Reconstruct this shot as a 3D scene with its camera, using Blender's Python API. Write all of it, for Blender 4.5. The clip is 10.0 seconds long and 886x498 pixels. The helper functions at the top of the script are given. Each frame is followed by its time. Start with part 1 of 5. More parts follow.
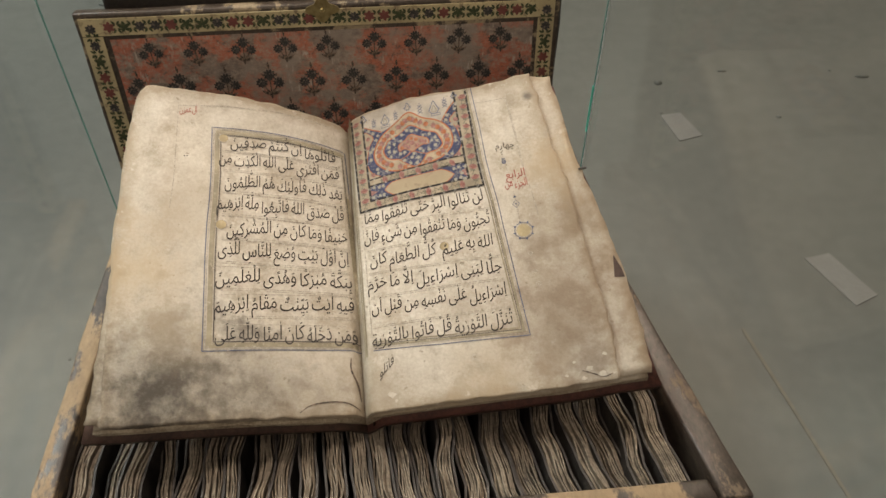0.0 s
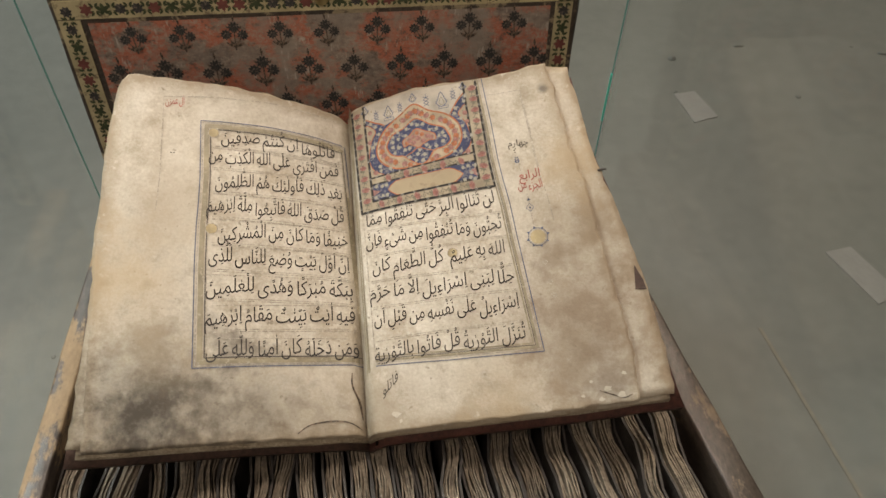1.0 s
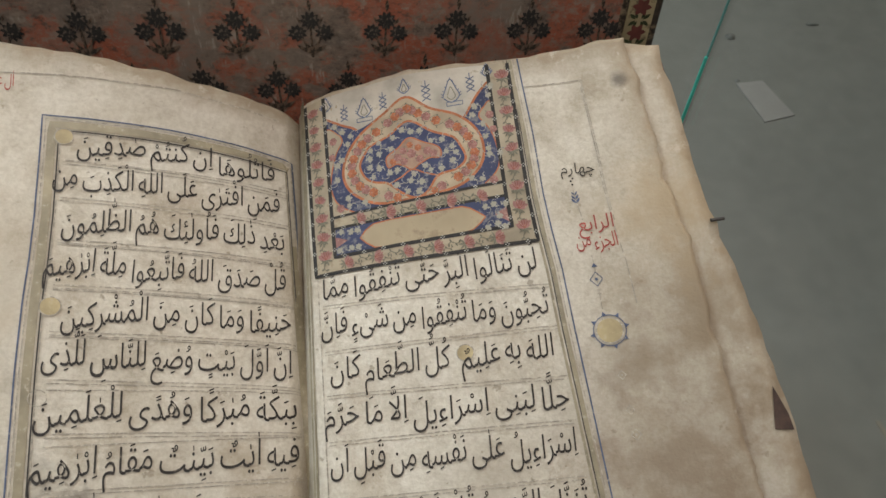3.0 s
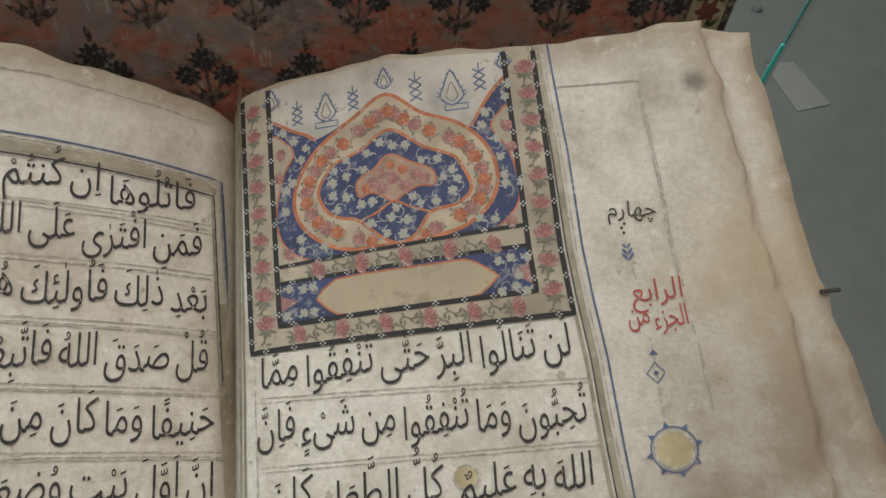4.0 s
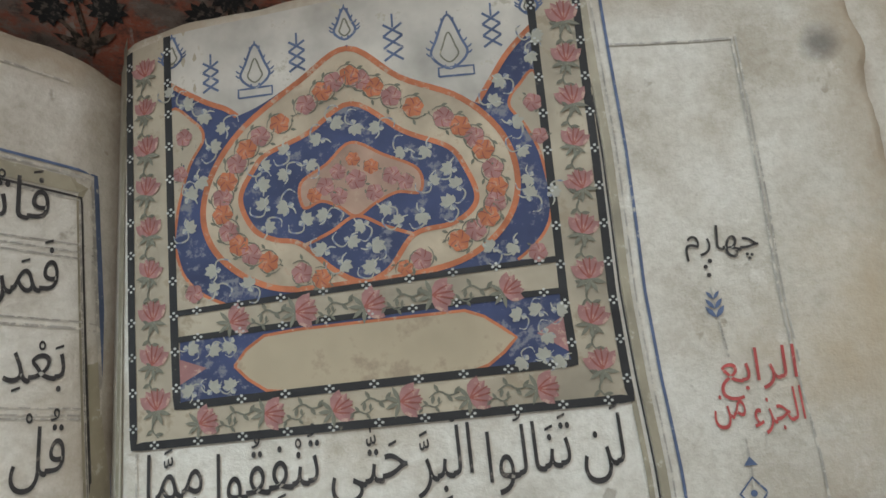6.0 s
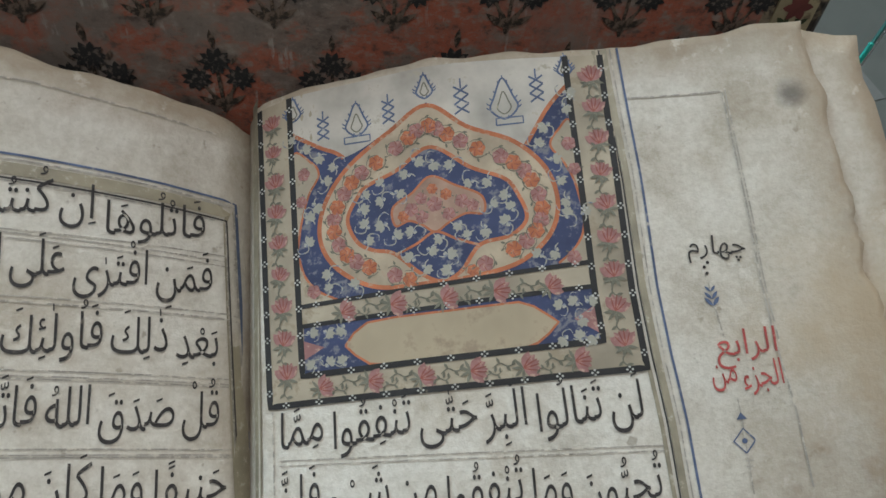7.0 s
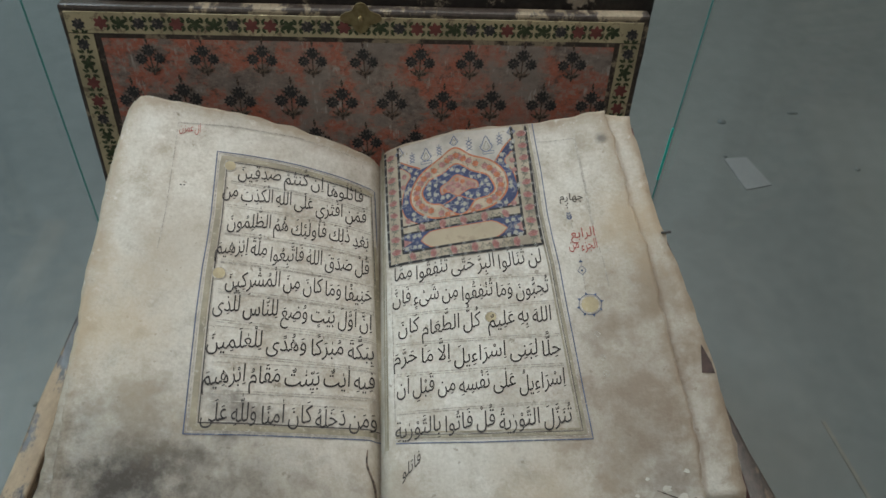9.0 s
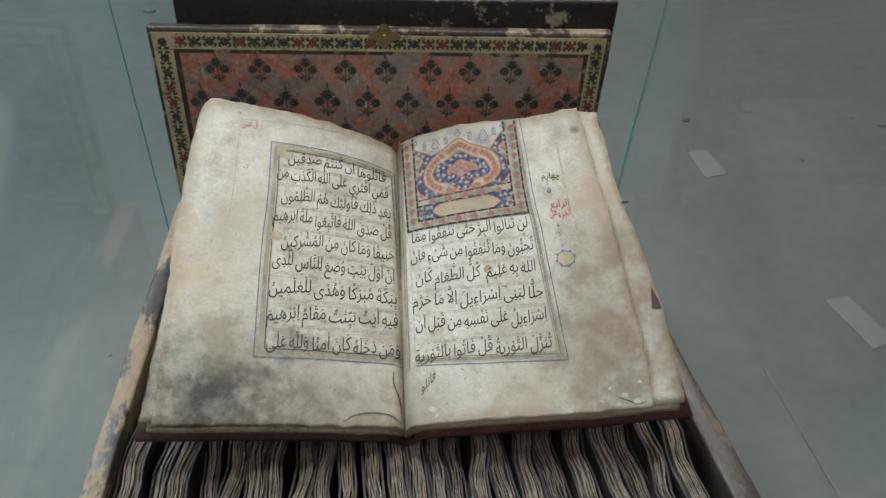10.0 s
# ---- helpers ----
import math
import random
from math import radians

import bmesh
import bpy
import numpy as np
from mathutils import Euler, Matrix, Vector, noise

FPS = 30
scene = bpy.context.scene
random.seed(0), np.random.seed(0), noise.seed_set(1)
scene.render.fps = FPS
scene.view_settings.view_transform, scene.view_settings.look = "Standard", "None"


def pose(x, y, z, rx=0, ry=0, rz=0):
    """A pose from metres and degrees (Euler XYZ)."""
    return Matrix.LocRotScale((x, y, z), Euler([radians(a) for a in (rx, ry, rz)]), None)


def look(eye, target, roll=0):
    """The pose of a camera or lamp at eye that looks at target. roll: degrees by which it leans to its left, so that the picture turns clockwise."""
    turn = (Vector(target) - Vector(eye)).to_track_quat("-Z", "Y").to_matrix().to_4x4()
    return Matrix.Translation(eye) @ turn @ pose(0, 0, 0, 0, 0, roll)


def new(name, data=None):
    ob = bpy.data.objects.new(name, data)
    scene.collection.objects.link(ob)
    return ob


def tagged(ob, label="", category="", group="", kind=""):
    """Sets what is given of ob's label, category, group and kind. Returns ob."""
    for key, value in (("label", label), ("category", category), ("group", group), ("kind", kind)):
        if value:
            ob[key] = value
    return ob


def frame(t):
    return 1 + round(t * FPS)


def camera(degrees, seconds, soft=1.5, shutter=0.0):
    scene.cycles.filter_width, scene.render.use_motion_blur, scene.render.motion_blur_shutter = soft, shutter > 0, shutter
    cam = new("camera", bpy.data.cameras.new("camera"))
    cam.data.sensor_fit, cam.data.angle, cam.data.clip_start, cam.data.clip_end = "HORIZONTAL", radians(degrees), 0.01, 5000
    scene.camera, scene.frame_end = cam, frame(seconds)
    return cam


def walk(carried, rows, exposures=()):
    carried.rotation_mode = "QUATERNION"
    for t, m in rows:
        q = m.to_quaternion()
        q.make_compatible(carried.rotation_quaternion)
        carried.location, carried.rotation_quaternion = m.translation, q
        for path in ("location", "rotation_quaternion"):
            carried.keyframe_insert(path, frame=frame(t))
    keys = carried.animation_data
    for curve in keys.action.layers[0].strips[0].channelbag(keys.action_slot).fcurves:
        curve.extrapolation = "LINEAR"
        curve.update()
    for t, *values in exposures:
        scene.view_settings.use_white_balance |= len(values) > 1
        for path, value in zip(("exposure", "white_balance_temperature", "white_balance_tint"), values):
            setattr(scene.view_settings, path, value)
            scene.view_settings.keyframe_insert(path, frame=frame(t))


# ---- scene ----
cam = camera(58.5, 10.0, soft=1.55)
PATH = [
    (0, (0.0293, -0.3426, 0.5657), (0.0657, 0.0063, 0.2094), 0.47),
    (0.5, (0.0265, -0.3167, 0.5584), (0.0711, 0.0236, 0.1947), 1.73),
    (1, (0.0238, -0.2770, 0.5600), (0.0625, 0.0505, 0.1842), 1.49),
    (1.5, (0.0184, -0.2538, 0.5246), (0.0579, 0.0816, 0.1559), 1.54),
    (2, (0.0265, -0.1891, 0.4884), (0.0733, 0.1396, 0.1145), 3.16),
    (2.5, (0.0303, -0.1199, 0.4491), (0.0781, 0.2023, 0.0698), 3.74),
    (3.8, (0.0334, 0.0280, 0.3415), (0.1041, 0.3210, -0.0575), 9.70),
    (4, (0.0357, 0.0493, 0.3324), (0.1096, 0.3377, -0.0692), 10.53),
    (4.5, (0.0449, 0.0873, 0.3073), (0.1229, 0.3640, -0.1018), 11.97),
    (5, (0.0468, 0.1162, 0.2783), (0.1347, 0.3828, -0.1355), 14.64),
    (5.2, (0.0463, 0.1245, 0.2681), (0.1385, 0.3869, -0.1473), 15.81),
    (6.3, (0.0447, 0.1237, 0.2642), (0.1392, 0.3851, -0.1514), 16.24),
    (6.5, (0.0413, 0.1244, 0.2679), (0.1350, 0.3828, -0.1498), 16.03),
    (7, (0.0305, 0.0888, 0.3091), (0.0967, 0.3672, -0.1009), 10.29),
    (7.5, (0.0223, 0.0463, 0.3548), (0.0749, 0.3356, -0.0495), 7.69),
    (8, (0.0265, -0.0397, 0.3883), (0.0603, 0.2925, 0.0161), 5.07),
    (8.5, (0.0116, -0.1149, 0.4431), (0.0512, 0.2239, 0.0776), 5.29),
    (9, (0.0114, -0.2218, 0.5024), (0.0431, 0.1326, 0.1511), 3.74),
    (9.5, (-0.0118, -0.3335, 0.5745), (0.0259, 0.0276, 0.2306), 3.90),
    (10, (-0.0138, -0.3556, 0.5869), (0.0237, 0.0008, 0.2382), 3.91),
]
walk(cam, [(t, look(eye, target, roll)) for t, eye, target, roll in PATH],
     [(0.0, 0.16, 7900, 21), (1.0, 0.16, 7900, 21), (2.0, 0.06, 7500, 19), (2.7, -0.06, 7100, 18), (4.5, -0.28, 6500, 14), (5.5, -0.30, 6200, 13), (7.0, -0.28, 6050, 12), (8.5, -0.30, 6080, 12), (9.2, -0.16, 6140, 12), (10.0, 0.10, 6150, 12)])

# ---- world and light: an indoor gallery with a spot above and added fill lamps ----
world = bpy.data.worlds.new("gallery")
world.use_nodes = True
world.node_tree.nodes["Background"].inputs[0].default_value = (0.5, 0.52, 0.55, 1)
world.node_tree.nodes["Background"].inputs[1].default_value = 0.05
scene.world = world


def area(name, eye, target, size, watts, colour):
    lamp = bpy.data.lights.new(name, "AREA")
    lamp.shape, lamp.size, lamp.energy, lamp.color = "DISK", size, watts, colour
    ob = new(name, lamp)
    ob.matrix_world = look(eye, target)
    return ob


spot = bpy.data.lights.new("key_fill_spot", "SPOT")
spot.energy, spot.color, spot.spot_size, spot.spot_blend, spot.shadow_soft_size = 58, (1.0, 0.96, 0.90), radians(29), 1.0, 0.12
new("key_fill_spot", spot).matrix_world = look((0.10, 0.52, 2.25), (-0.02, 0.14, 0.0))
# added fill spot from the front, lifts the lid and the blacks
fill = bpy.data.lights.new("key_fill_spot", "SPOT")
fill.energy, fill.color, fill.spot_size, fill.spot_blend, fill.shadow_soft_size = 43, (1.0, 0.95, 0.88), radians(23), 1.0, 0.25
new("key_fill_spot", fill).matrix_world = look((-0.45, -0.75, 2.25), (-0.01, 0.28, 0.15))
# invented panels: cool fill at left, warmer fill at right and in front
area("fill_panel", (-1.75, 1.30, 2.3), (-1.6, 1.2, 0.0), 1.2, 44, (0.74, 0.93, 1.0))
area("fill_panel", (1.25, 1.95, 2.3), (1.2, 1.9, 0.0), 0.9, 23, (1.0, 0.94, 0.82))
area("fill_panel", (-0.2, -1.7, 2.3), (0.0, -0.3, 0.0), 1.2, 13, (1.0, 0.95, 0.88))


# ---- materials ----


def material(name, roughness=0.7, metallic=0.0):
    m = bpy.data.materials.new(name)
    m.use_nodes = True
    bsdf = m.node_tree.nodes["Principled BSDF"]
    bsdf.inputs["Roughness"].default_value = roughness
    bsdf.inputs["Metallic"].default_value = metallic
    return m, m.node_tree, bsdf


def node(tree, kind, **values):
    n = tree.nodes.new(kind)
    for key, value in values.items():
        n.inputs[key].default_value = value
    return n


def coords(tree, scale=(1, 1, 1)):
    tc = tree.nodes.new("ShaderNodeTexCoord")
    mp = tree.nodes.new("ShaderNodeMapping")
    mp.inputs["Scale"].default_value = scale
    tree.links.new(tc.outputs["Object"], mp.inputs["Vector"])
    return mp.outputs["Vector"]


def noise_of(tree, vec, scale, detail=6.0, rough=0.6):
    n = node(tree, "ShaderNodeTexNoise", Scale=scale, Detail=detail, Roughness=rough)
    tree.links.new(vec, n.inputs["Vector"])
    return n.outputs["Fac"]


def ramp(tree, fac, stops):
    r = tree.nodes.new("ShaderNodeValToRGB")
    els = r.color_ramp.elements
    while len(els) < len(stops):
        els.new(0.5)
    for el, (pos, col) in zip(els, stops):
        el.position, el.color = pos, (*col, 1)
    tree.links.new(fac, r.inputs["Fac"])
    return r.outputs["Color"]


def mixed(tree, fac, a, b, blend="MIX"):
    m = tree.nodes.new("ShaderNodeMix")
    m.data_type, m.blend_type = "RGBA", blend
    for value, slot in ((fac, "Factor"), (a, "A"), (b, "B")):
        sock = [s for s in m.inputs if s.name == slot and (s.type == "RGBA" or slot == "Factor")][0]
        if isinstance(value, (int, float)):
            sock.default_value = value
        elif isinstance(value, tuple):
            sock.default_value = (*value, 1)
        else:
            tree.links.new(value, sock)
    return [s for s in m.outputs if s.type == "RGBA"][0]


def math_node(tree, op, a, b=0.5, clamp=False):
    m = tree.nodes.new("ShaderNodeMath")
    m.operation, m.use_clamp = op, clamp
    for i, value in enumerate((a, b)):
        if isinstance(value, (int, float)):
            m.inputs[i].default_value = value
        else:
            tree.links.new(value, m.inputs[i])
    return m.outputs[0]


def bumped(tree, bsdf, height, strength=0.3, distance=0.001):
    b = node(tree, "ShaderNodeBump", Strength=strength, Distance=distance)
    tree.links.new(height, b.inputs["Height"])
    tree.links.new(b.outputs["Normal"], bsdf.inputs["Normal"])


def speckled(name, dark, mid, light, scale, roughness=0.7, bump=0.3, distance=0.001, fine=8.0, stretch=(1, 1, 1)):
    """A surface with variation at two scales and a fine relief."""
    m, tree, bsdf = material(name, roughness)
    vec = coords(tree, stretch)
    big = noise_of(tree, vec, scale)
    small = noise_of(tree, vec, scale * fine)
    col = ramp(tree, big, [(0.3, dark), (0.5, mid), (0.7, light)])
    col = mixed(tree, 0.35, col, ramp(tree, small, [(0.35, dark), (0.65, light)]))
    tree.links.new(col, bsdf.inputs["Base Color"])
    bumped(tree, bsdf, small, bump, distance)
    return m


def stain(tree, vec, centre, radius, grain):
    """1 inside a ragged spot, 0 outside."""
    d = tree.nodes.new("ShaderNodeVectorMath")
    d.operation = "DISTANCE"
    tree.links.new(vec, d.inputs[0])
    d.inputs[1].default_value = centre
    near = math_node(tree, "SUBTRACT", 1.0, math_node(tree, "DIVIDE", d.outputs["Value"], radius))
    rag = math_node(tree, "ADD", near, math_node(tree, "MULTIPLY", math_node(tree, "SUBTRACT", grain, 0.5), 2.4))
    return math_node(tree, "MULTIPLY", rag, 1.08, True)


def page_paper(name, spots):
    m, tree, bsdf = material(name, 0.75)
    vec = coords(tree)
    cloud = noise_of(tree, vec, 9.0, 5.0, 0.6)
    mottle = noise_of(tree, vec, 45.0, 7.0, 0.65)
    grain = noise_of(tree, vec, 420.0, 4.0, 0.7)
    col = ramp(tree, cloud, [(0.30, (0.43, 0.375, 0.285)), (0.47, (0.56, 0.515, 0.43)), (0.68, (0.64, 0.605, 0.525))])
    col = mixed(tree, 0.55, col, ramp(tree, mottle, [(0.33, (0.31, 0.262, 0.19)), (0.44, (0.50, 0.455, 0.37)), (0.55, (0.61, 0.57, 0.485)), (0.72, (0.70, 0.665, 0.585))]))
    col = mixed(tree, 0.16, col, ramp(tree, grain, [(0.38, (0.28, 0.235, 0.17)), (0.6, (0.72, 0.69, 0.61))]))
    fibre = noise_of(tree, coords(tree, (1, 9, 9)), 60.0, 4.0, 0.7)
    col = mixed(tree, ramp(tree, fibre, [(0.60, (0, 0, 0)), (0.72, (0.30, 0.30, 0.30))]), col, (0.36, 0.30, 0.215))
    speck = noise_of(tree, vec, 170.0, 3.0, 0.5)
    col = mixed(tree, ramp(tree, speck, [(0.69, (0, 0, 0)), (0.74, (0.55, 0.55, 0.55))]), col, (0.20, 0.16, 0.11))
    uv = tree.nodes.new("ShaderNodeUVMap")
    uv.uv_map = "sheet"
    split = tree.nodes.new("ShaderNodeSeparateXYZ")
    tree.links.new(uv.outputs["UV"], split.inputs[0])
    rim = math_node(tree, "MINIMUM", math_node(tree, "SUBTRACT", 1.0, split.outputs[0]), math_node(tree, "MULTIPLY", math_node(tree, "MINIMUM", split.outputs[1], math_node(tree, "SUBTRACT", 1.0, split.outputs[1])), 1.7))
    tone = math_node(tree, "ADD", math_node(tree, "SUBTRACT", 1.0, math_node(tree, "MULTIPLY", rim, 14.0)), math_node(tree, "MULTIPLY", math_node(tree, "SUBTRACT", mottle, 0.5), 3.2))
    col = mixed(tree, math_node(tree, "MULTIPLY", math_node(tree, "MAXIMUM", tone, 0.0, True), 0.78), col, (0.31, 0.235, 0.15))
    blotch = noise_of(tree, coords(tree, (1.0, 0.8, 1.0)), 21.0, 8.0, 0.72)
    col = mixed(tree, ramp(tree, blotch, [(0.50, (0, 0, 0)), (0.64, (0.50, 0.50, 0.50))]), col, (0.33, 0.265, 0.18))
    flake = noise_of(tree, vec, 75.0, 6.0, 0.7)
    col = mixed(tree, ramp(tree, flake, [(0.60, (0, 0, 0)), (0.68, (0.55, 0.55, 0.55))]), col, (0.68, 0.64, 0.56))
    # darker towards the fold, broken up by the mottle
    fold_tone = math_node(tree, "SUBTRACT", math_node(tree, "ADD", 0.75, math_node(tree, "MULTIPLY", math_node(tree, "SUBTRACT", mottle, 0.5), 3.0)), math_node(tree, "MULTIPLY", split.outputs[0], 26.0))
    col = mixed(tree, math_node(tree, "MULTIPLY", math_node(tree, "MAXIMUM", fold_tone, 0.0, True), 0.6), col, (0.20, 0.16, 0.11))
    for centre, radius, tint, amount in spots:
        s = math_node(tree, "MULTIPLY", stain(tree, vec, centre, radius, mottle), amount)
        col = mixed(tree, s, col, tint)
    tree.links.new(col, bsdf.inputs["Base Color"])
    bumped(tree, bsdf, math_node(tree, "ADD", mottle, math_node(tree, "MULTIPLY", grain, 0.6)), 0.55, 0.0010)
    return m


def worn_lacquer(name, paint, wood, cut, scale=22.0):
    """Dark lacquer rubbed through to bare wood in patches."""
    m, tree, bsdf = material(name, 0.45)
    vec = coords(tree, (1, 0.45, 1))
    patch = noise_of(tree, vec, scale, 7.0, 0.62)
    fleck = noise_of(tree, vec, scale * 9, 5.0, 0.7)
    bare = ramp(tree, math_node(tree, "ADD", math_node(tree, "MULTIPLY", patch, 0.8), math_node(tree, "MULTIPLY", fleck, 0.2)),
                [(cut - 0.02, (0, 0, 0)), (cut + 0.02, (1, 1, 1))])
    tone = ramp(tree, fleck, [(0.3, tuple(c * 0.6 for c in wood)), (0.7, wood)])
    dark = ramp(tree, fleck, [(0.3, tuple(c * 0.5 for c in paint)), (0.7, tuple(min(1, c * 1.6) for c in paint))])
    tree.links.new(mixed(tree, bare, dark, tone), bsdf.inputs["Base Color"])
    tree.links.new(math_node(tree, "ADD", 0.35, math_node(tree, "MULTIPLY", bare, 0.4)), bsdf.inputs["Roughness"])
    bumped(tree, bsdf, math_node(tree, "ADD", math_node(tree, "MULTIPLY", bare, -0.5), fleck), 0.4, 0.0008)
    return m


def faded(name, colour, wear, cut=0.60, scale=260.0, roughness=0.75):
    """A painted mark, thin and rubbed in places."""
    m, tree, bsdf = material(name, roughness)
    vec = coords(tree)
    rub = noise_of(tree, vec, scale, 5.0, 0.7)
    tone = noise_of(tree, vec, scale * 0.25, 4.0)
    col = ramp(tree, tone, [(0.3, tuple(c * 0.7 for c in colour)), (0.7, tuple(min(1, c * 1.25) for c in colour))])
    tree.links.new(mixed(tree, ramp(tree, rub, [(cut, (0, 0, 0)), (cut + 0.08, (1, 1, 1))]), col, wear), bsdf.inputs["Base Color"])
    return m


TAN = (0.365, 0.31, 0.222)
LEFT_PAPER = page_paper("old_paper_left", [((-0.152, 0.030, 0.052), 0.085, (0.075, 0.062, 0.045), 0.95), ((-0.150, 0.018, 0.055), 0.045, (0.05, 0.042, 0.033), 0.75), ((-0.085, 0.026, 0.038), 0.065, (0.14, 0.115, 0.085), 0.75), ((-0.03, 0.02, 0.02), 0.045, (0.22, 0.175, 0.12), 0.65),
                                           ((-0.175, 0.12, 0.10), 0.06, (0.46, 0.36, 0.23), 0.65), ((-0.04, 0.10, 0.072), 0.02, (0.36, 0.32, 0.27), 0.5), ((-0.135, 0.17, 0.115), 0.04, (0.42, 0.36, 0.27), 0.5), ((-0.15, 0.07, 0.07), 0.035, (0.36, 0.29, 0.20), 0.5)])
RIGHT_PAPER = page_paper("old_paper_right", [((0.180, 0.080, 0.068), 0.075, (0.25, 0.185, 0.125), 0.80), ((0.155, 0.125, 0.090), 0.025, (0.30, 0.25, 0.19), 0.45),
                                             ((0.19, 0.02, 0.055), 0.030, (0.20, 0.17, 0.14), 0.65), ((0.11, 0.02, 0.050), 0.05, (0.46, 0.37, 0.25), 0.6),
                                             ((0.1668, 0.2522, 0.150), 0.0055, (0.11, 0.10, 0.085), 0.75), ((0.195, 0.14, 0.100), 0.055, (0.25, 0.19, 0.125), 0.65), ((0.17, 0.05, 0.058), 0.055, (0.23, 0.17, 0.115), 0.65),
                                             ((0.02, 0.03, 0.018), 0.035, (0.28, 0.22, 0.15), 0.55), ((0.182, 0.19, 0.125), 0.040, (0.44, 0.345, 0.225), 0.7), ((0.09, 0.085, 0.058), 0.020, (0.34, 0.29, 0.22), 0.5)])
EDGE_PAPER = speckled("leaf_edge_paper", (0.16, 0.12, 0.08), (0.34, 0.28, 0.20), (0.50, 0.43, 0.32), 60, 0.8, 0.4)
BUNDLE_PAPER = speckled("bundle_paper", (0.075, 0.06, 0.045), (0.22, 0.18, 0.135), (0.38, 0.325, 0.25), 42, 0.85, 0.4)
BUNDLE_COVER = speckled("bundle_leather", (0.022, 0.02, 0.018), (0.05, 0.043, 0.038), (0.09, 0.08, 0.07), 50, 0.6, 0.4)
LEATHER = speckled("brown_leather", (0.02, 0.011, 0.008), (0.055, 0.028, 0.02), (0.10, 0.055, 0.04), 40, 0.55, 0.5)
RED_LEATHER = speckled("red_leather", (0.03, 0.012, 0.010), (0.080, 0.030, 0.022), (0.14, 0.052, 0.038), 40, 0.5, 0.5)
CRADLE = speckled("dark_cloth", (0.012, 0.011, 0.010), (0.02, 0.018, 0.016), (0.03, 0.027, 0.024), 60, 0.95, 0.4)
LACQUER = worn_lacquer("dark_lacquer_worn", (0.06, 0.046, 0.036), (0.22, 0.165, 0.115), 0.575, 30.0)
BARE_WOOD = worn_lacquer("bare_wood_with_paint_traces", (0.05, 0.038, 0.030), (0.37, 0.265, 0.16), 0.50, 18.0)
LID_BACK = worn_lacquer("black_lacquer_chipped", (0.022, 0.018, 0.015), (0.34, 0.28, 0.20), 0.60, 30.0)
LID_FRAME = worn_lacquer("dark_brown_frame_paint", (0.055, 0.042, 0.032), (0.36, 0.29, 0.19), 0.545, 34.0)
CREAM = faded("cream_border_paint", (0.47, 0.40, 0.235), (0.22, 0.17, 0.105), 0.54, 120.0)
GREEN_INK = faded("dark_green_paint", (0.045, 0.06, 0.025), (0.30, 0.26, 0.15), 0.62, 300.0)
MAROON = faded("dark_red_paint", (0.18, 0.055, 0.045), (0.35, 0.29, 0.17), 0.66, 300.0)
NAVY = faded("blue_black_paint", (0.036, 0.035, 0.034), (0.19, 0.155, 0.125), 0.53, 420.0)
STEM = faded("dark_stem_paint", (0.050, 0.040, 0.030), (0.21, 0.15, 0.11), 0.48, 300.0)
BLACK_LINE = faded("black_line_paint", (0.02, 0.019, 0.018), (0.25, 0.21, 0.14), 0.66, 300.0)
BRASS, bt, bb = material("aged_brass", 0.38, 0.9)
bt.links.new(ramp(bt, noise_of(bt, coords(bt), 160.0), [(0.3, (0.26, 0.19, 0.09)), (0.7, (0.50, 0.40, 0.20))]), bb.inputs["Base Color"])
INK = faded("black_ink", (0.032, 0.028, 0.026), (0.17, 0.145, 0.115), 0.58, 420.0)
RED_INK = faded("red_ink", (0.40, 0.07, 0.06), (0.55, 0.35, 0.27), 0.60, 420.0)
BLUE_INK = faded("blue_ink", (0.085, 0.115, 0.195), (0.45, 0.42, 0.36), 0.60, 420.0)
GREY_INK = faded("pale_grey_ruling", (0.36, 0.33, 0.28), (0.55, 0.50, 0.41), 0.50, 420.0)
GOLD = faded("dull_gold_ruling", (0.30, 0.262, 0.18), (0.44, 0.40, 0.31), 0.58, 300.0, 0.55)
GOLD_DOT = faded("gold_roundel_paint", (0.42, 0.34, 0.19), (0.46, 0.39, 0.26), 0.56, 300.0, 0.55)
TAN_GROUND = faded("tan_headpiece_ground", TAN, (0.30, 0.245, 0.165), 0.56, 160.0)
ULTRAMARINE = faded("ultramarine_paint", (0.040, 0.052, 0.118), (0.17, 0.17, 0.19), 0.54, 260.0)
ORANGE = faded("orange_lead_paint", (0.42, 0.135, 0.055), (0.40, 0.27, 0.18), 0.56, 420.0)
ROSE = faded("rose_paint", (0.31, 0.150, 0.135), (0.45, 0.30, 0.23), 0.56, 420.0)
LEAF_GREY = faded("grey_green_leaf_paint", (0.15, 0.145, 0.105), (0.46, 0.40, 0.28), 0.60, 300.0)
WHITE_BUD = faded("white_bud_paint", (0.37, 0.355, 0.285), (0.16, 0.18, 0.24), 0.54, 420.0)
PLASTER = speckled("grey_painted_plaster", (0.155, 0.165, 0.155), (0.19, 0.20, 0.188), (0.22, 0.232, 0.215), 3.0, 0.55, 0.35, 0.002, 14.0)
CEILING_PAINT = speckled("white_ceiling_paint", (0.55, 0.55, 0.53), (0.62, 0.62, 0.60), (0.7, 0.7, 0.68), 4.0, 0.8)
BASE_STRIP = speckled("pale_base_strip", (0.20, 0.19, 0.16), (0.24, 0.225, 0.19), (0.29, 0.27, 0.22), 20, 0.8)
# pale grey that paints the reflections seen in the side glass
REFLECTION_GREY = speckled("pale_reflection_grey", (0.27, 0.27, 0.26), (0.30, 0.30, 0.29), (0.33, 0.33, 0.32), 30, 0.6)


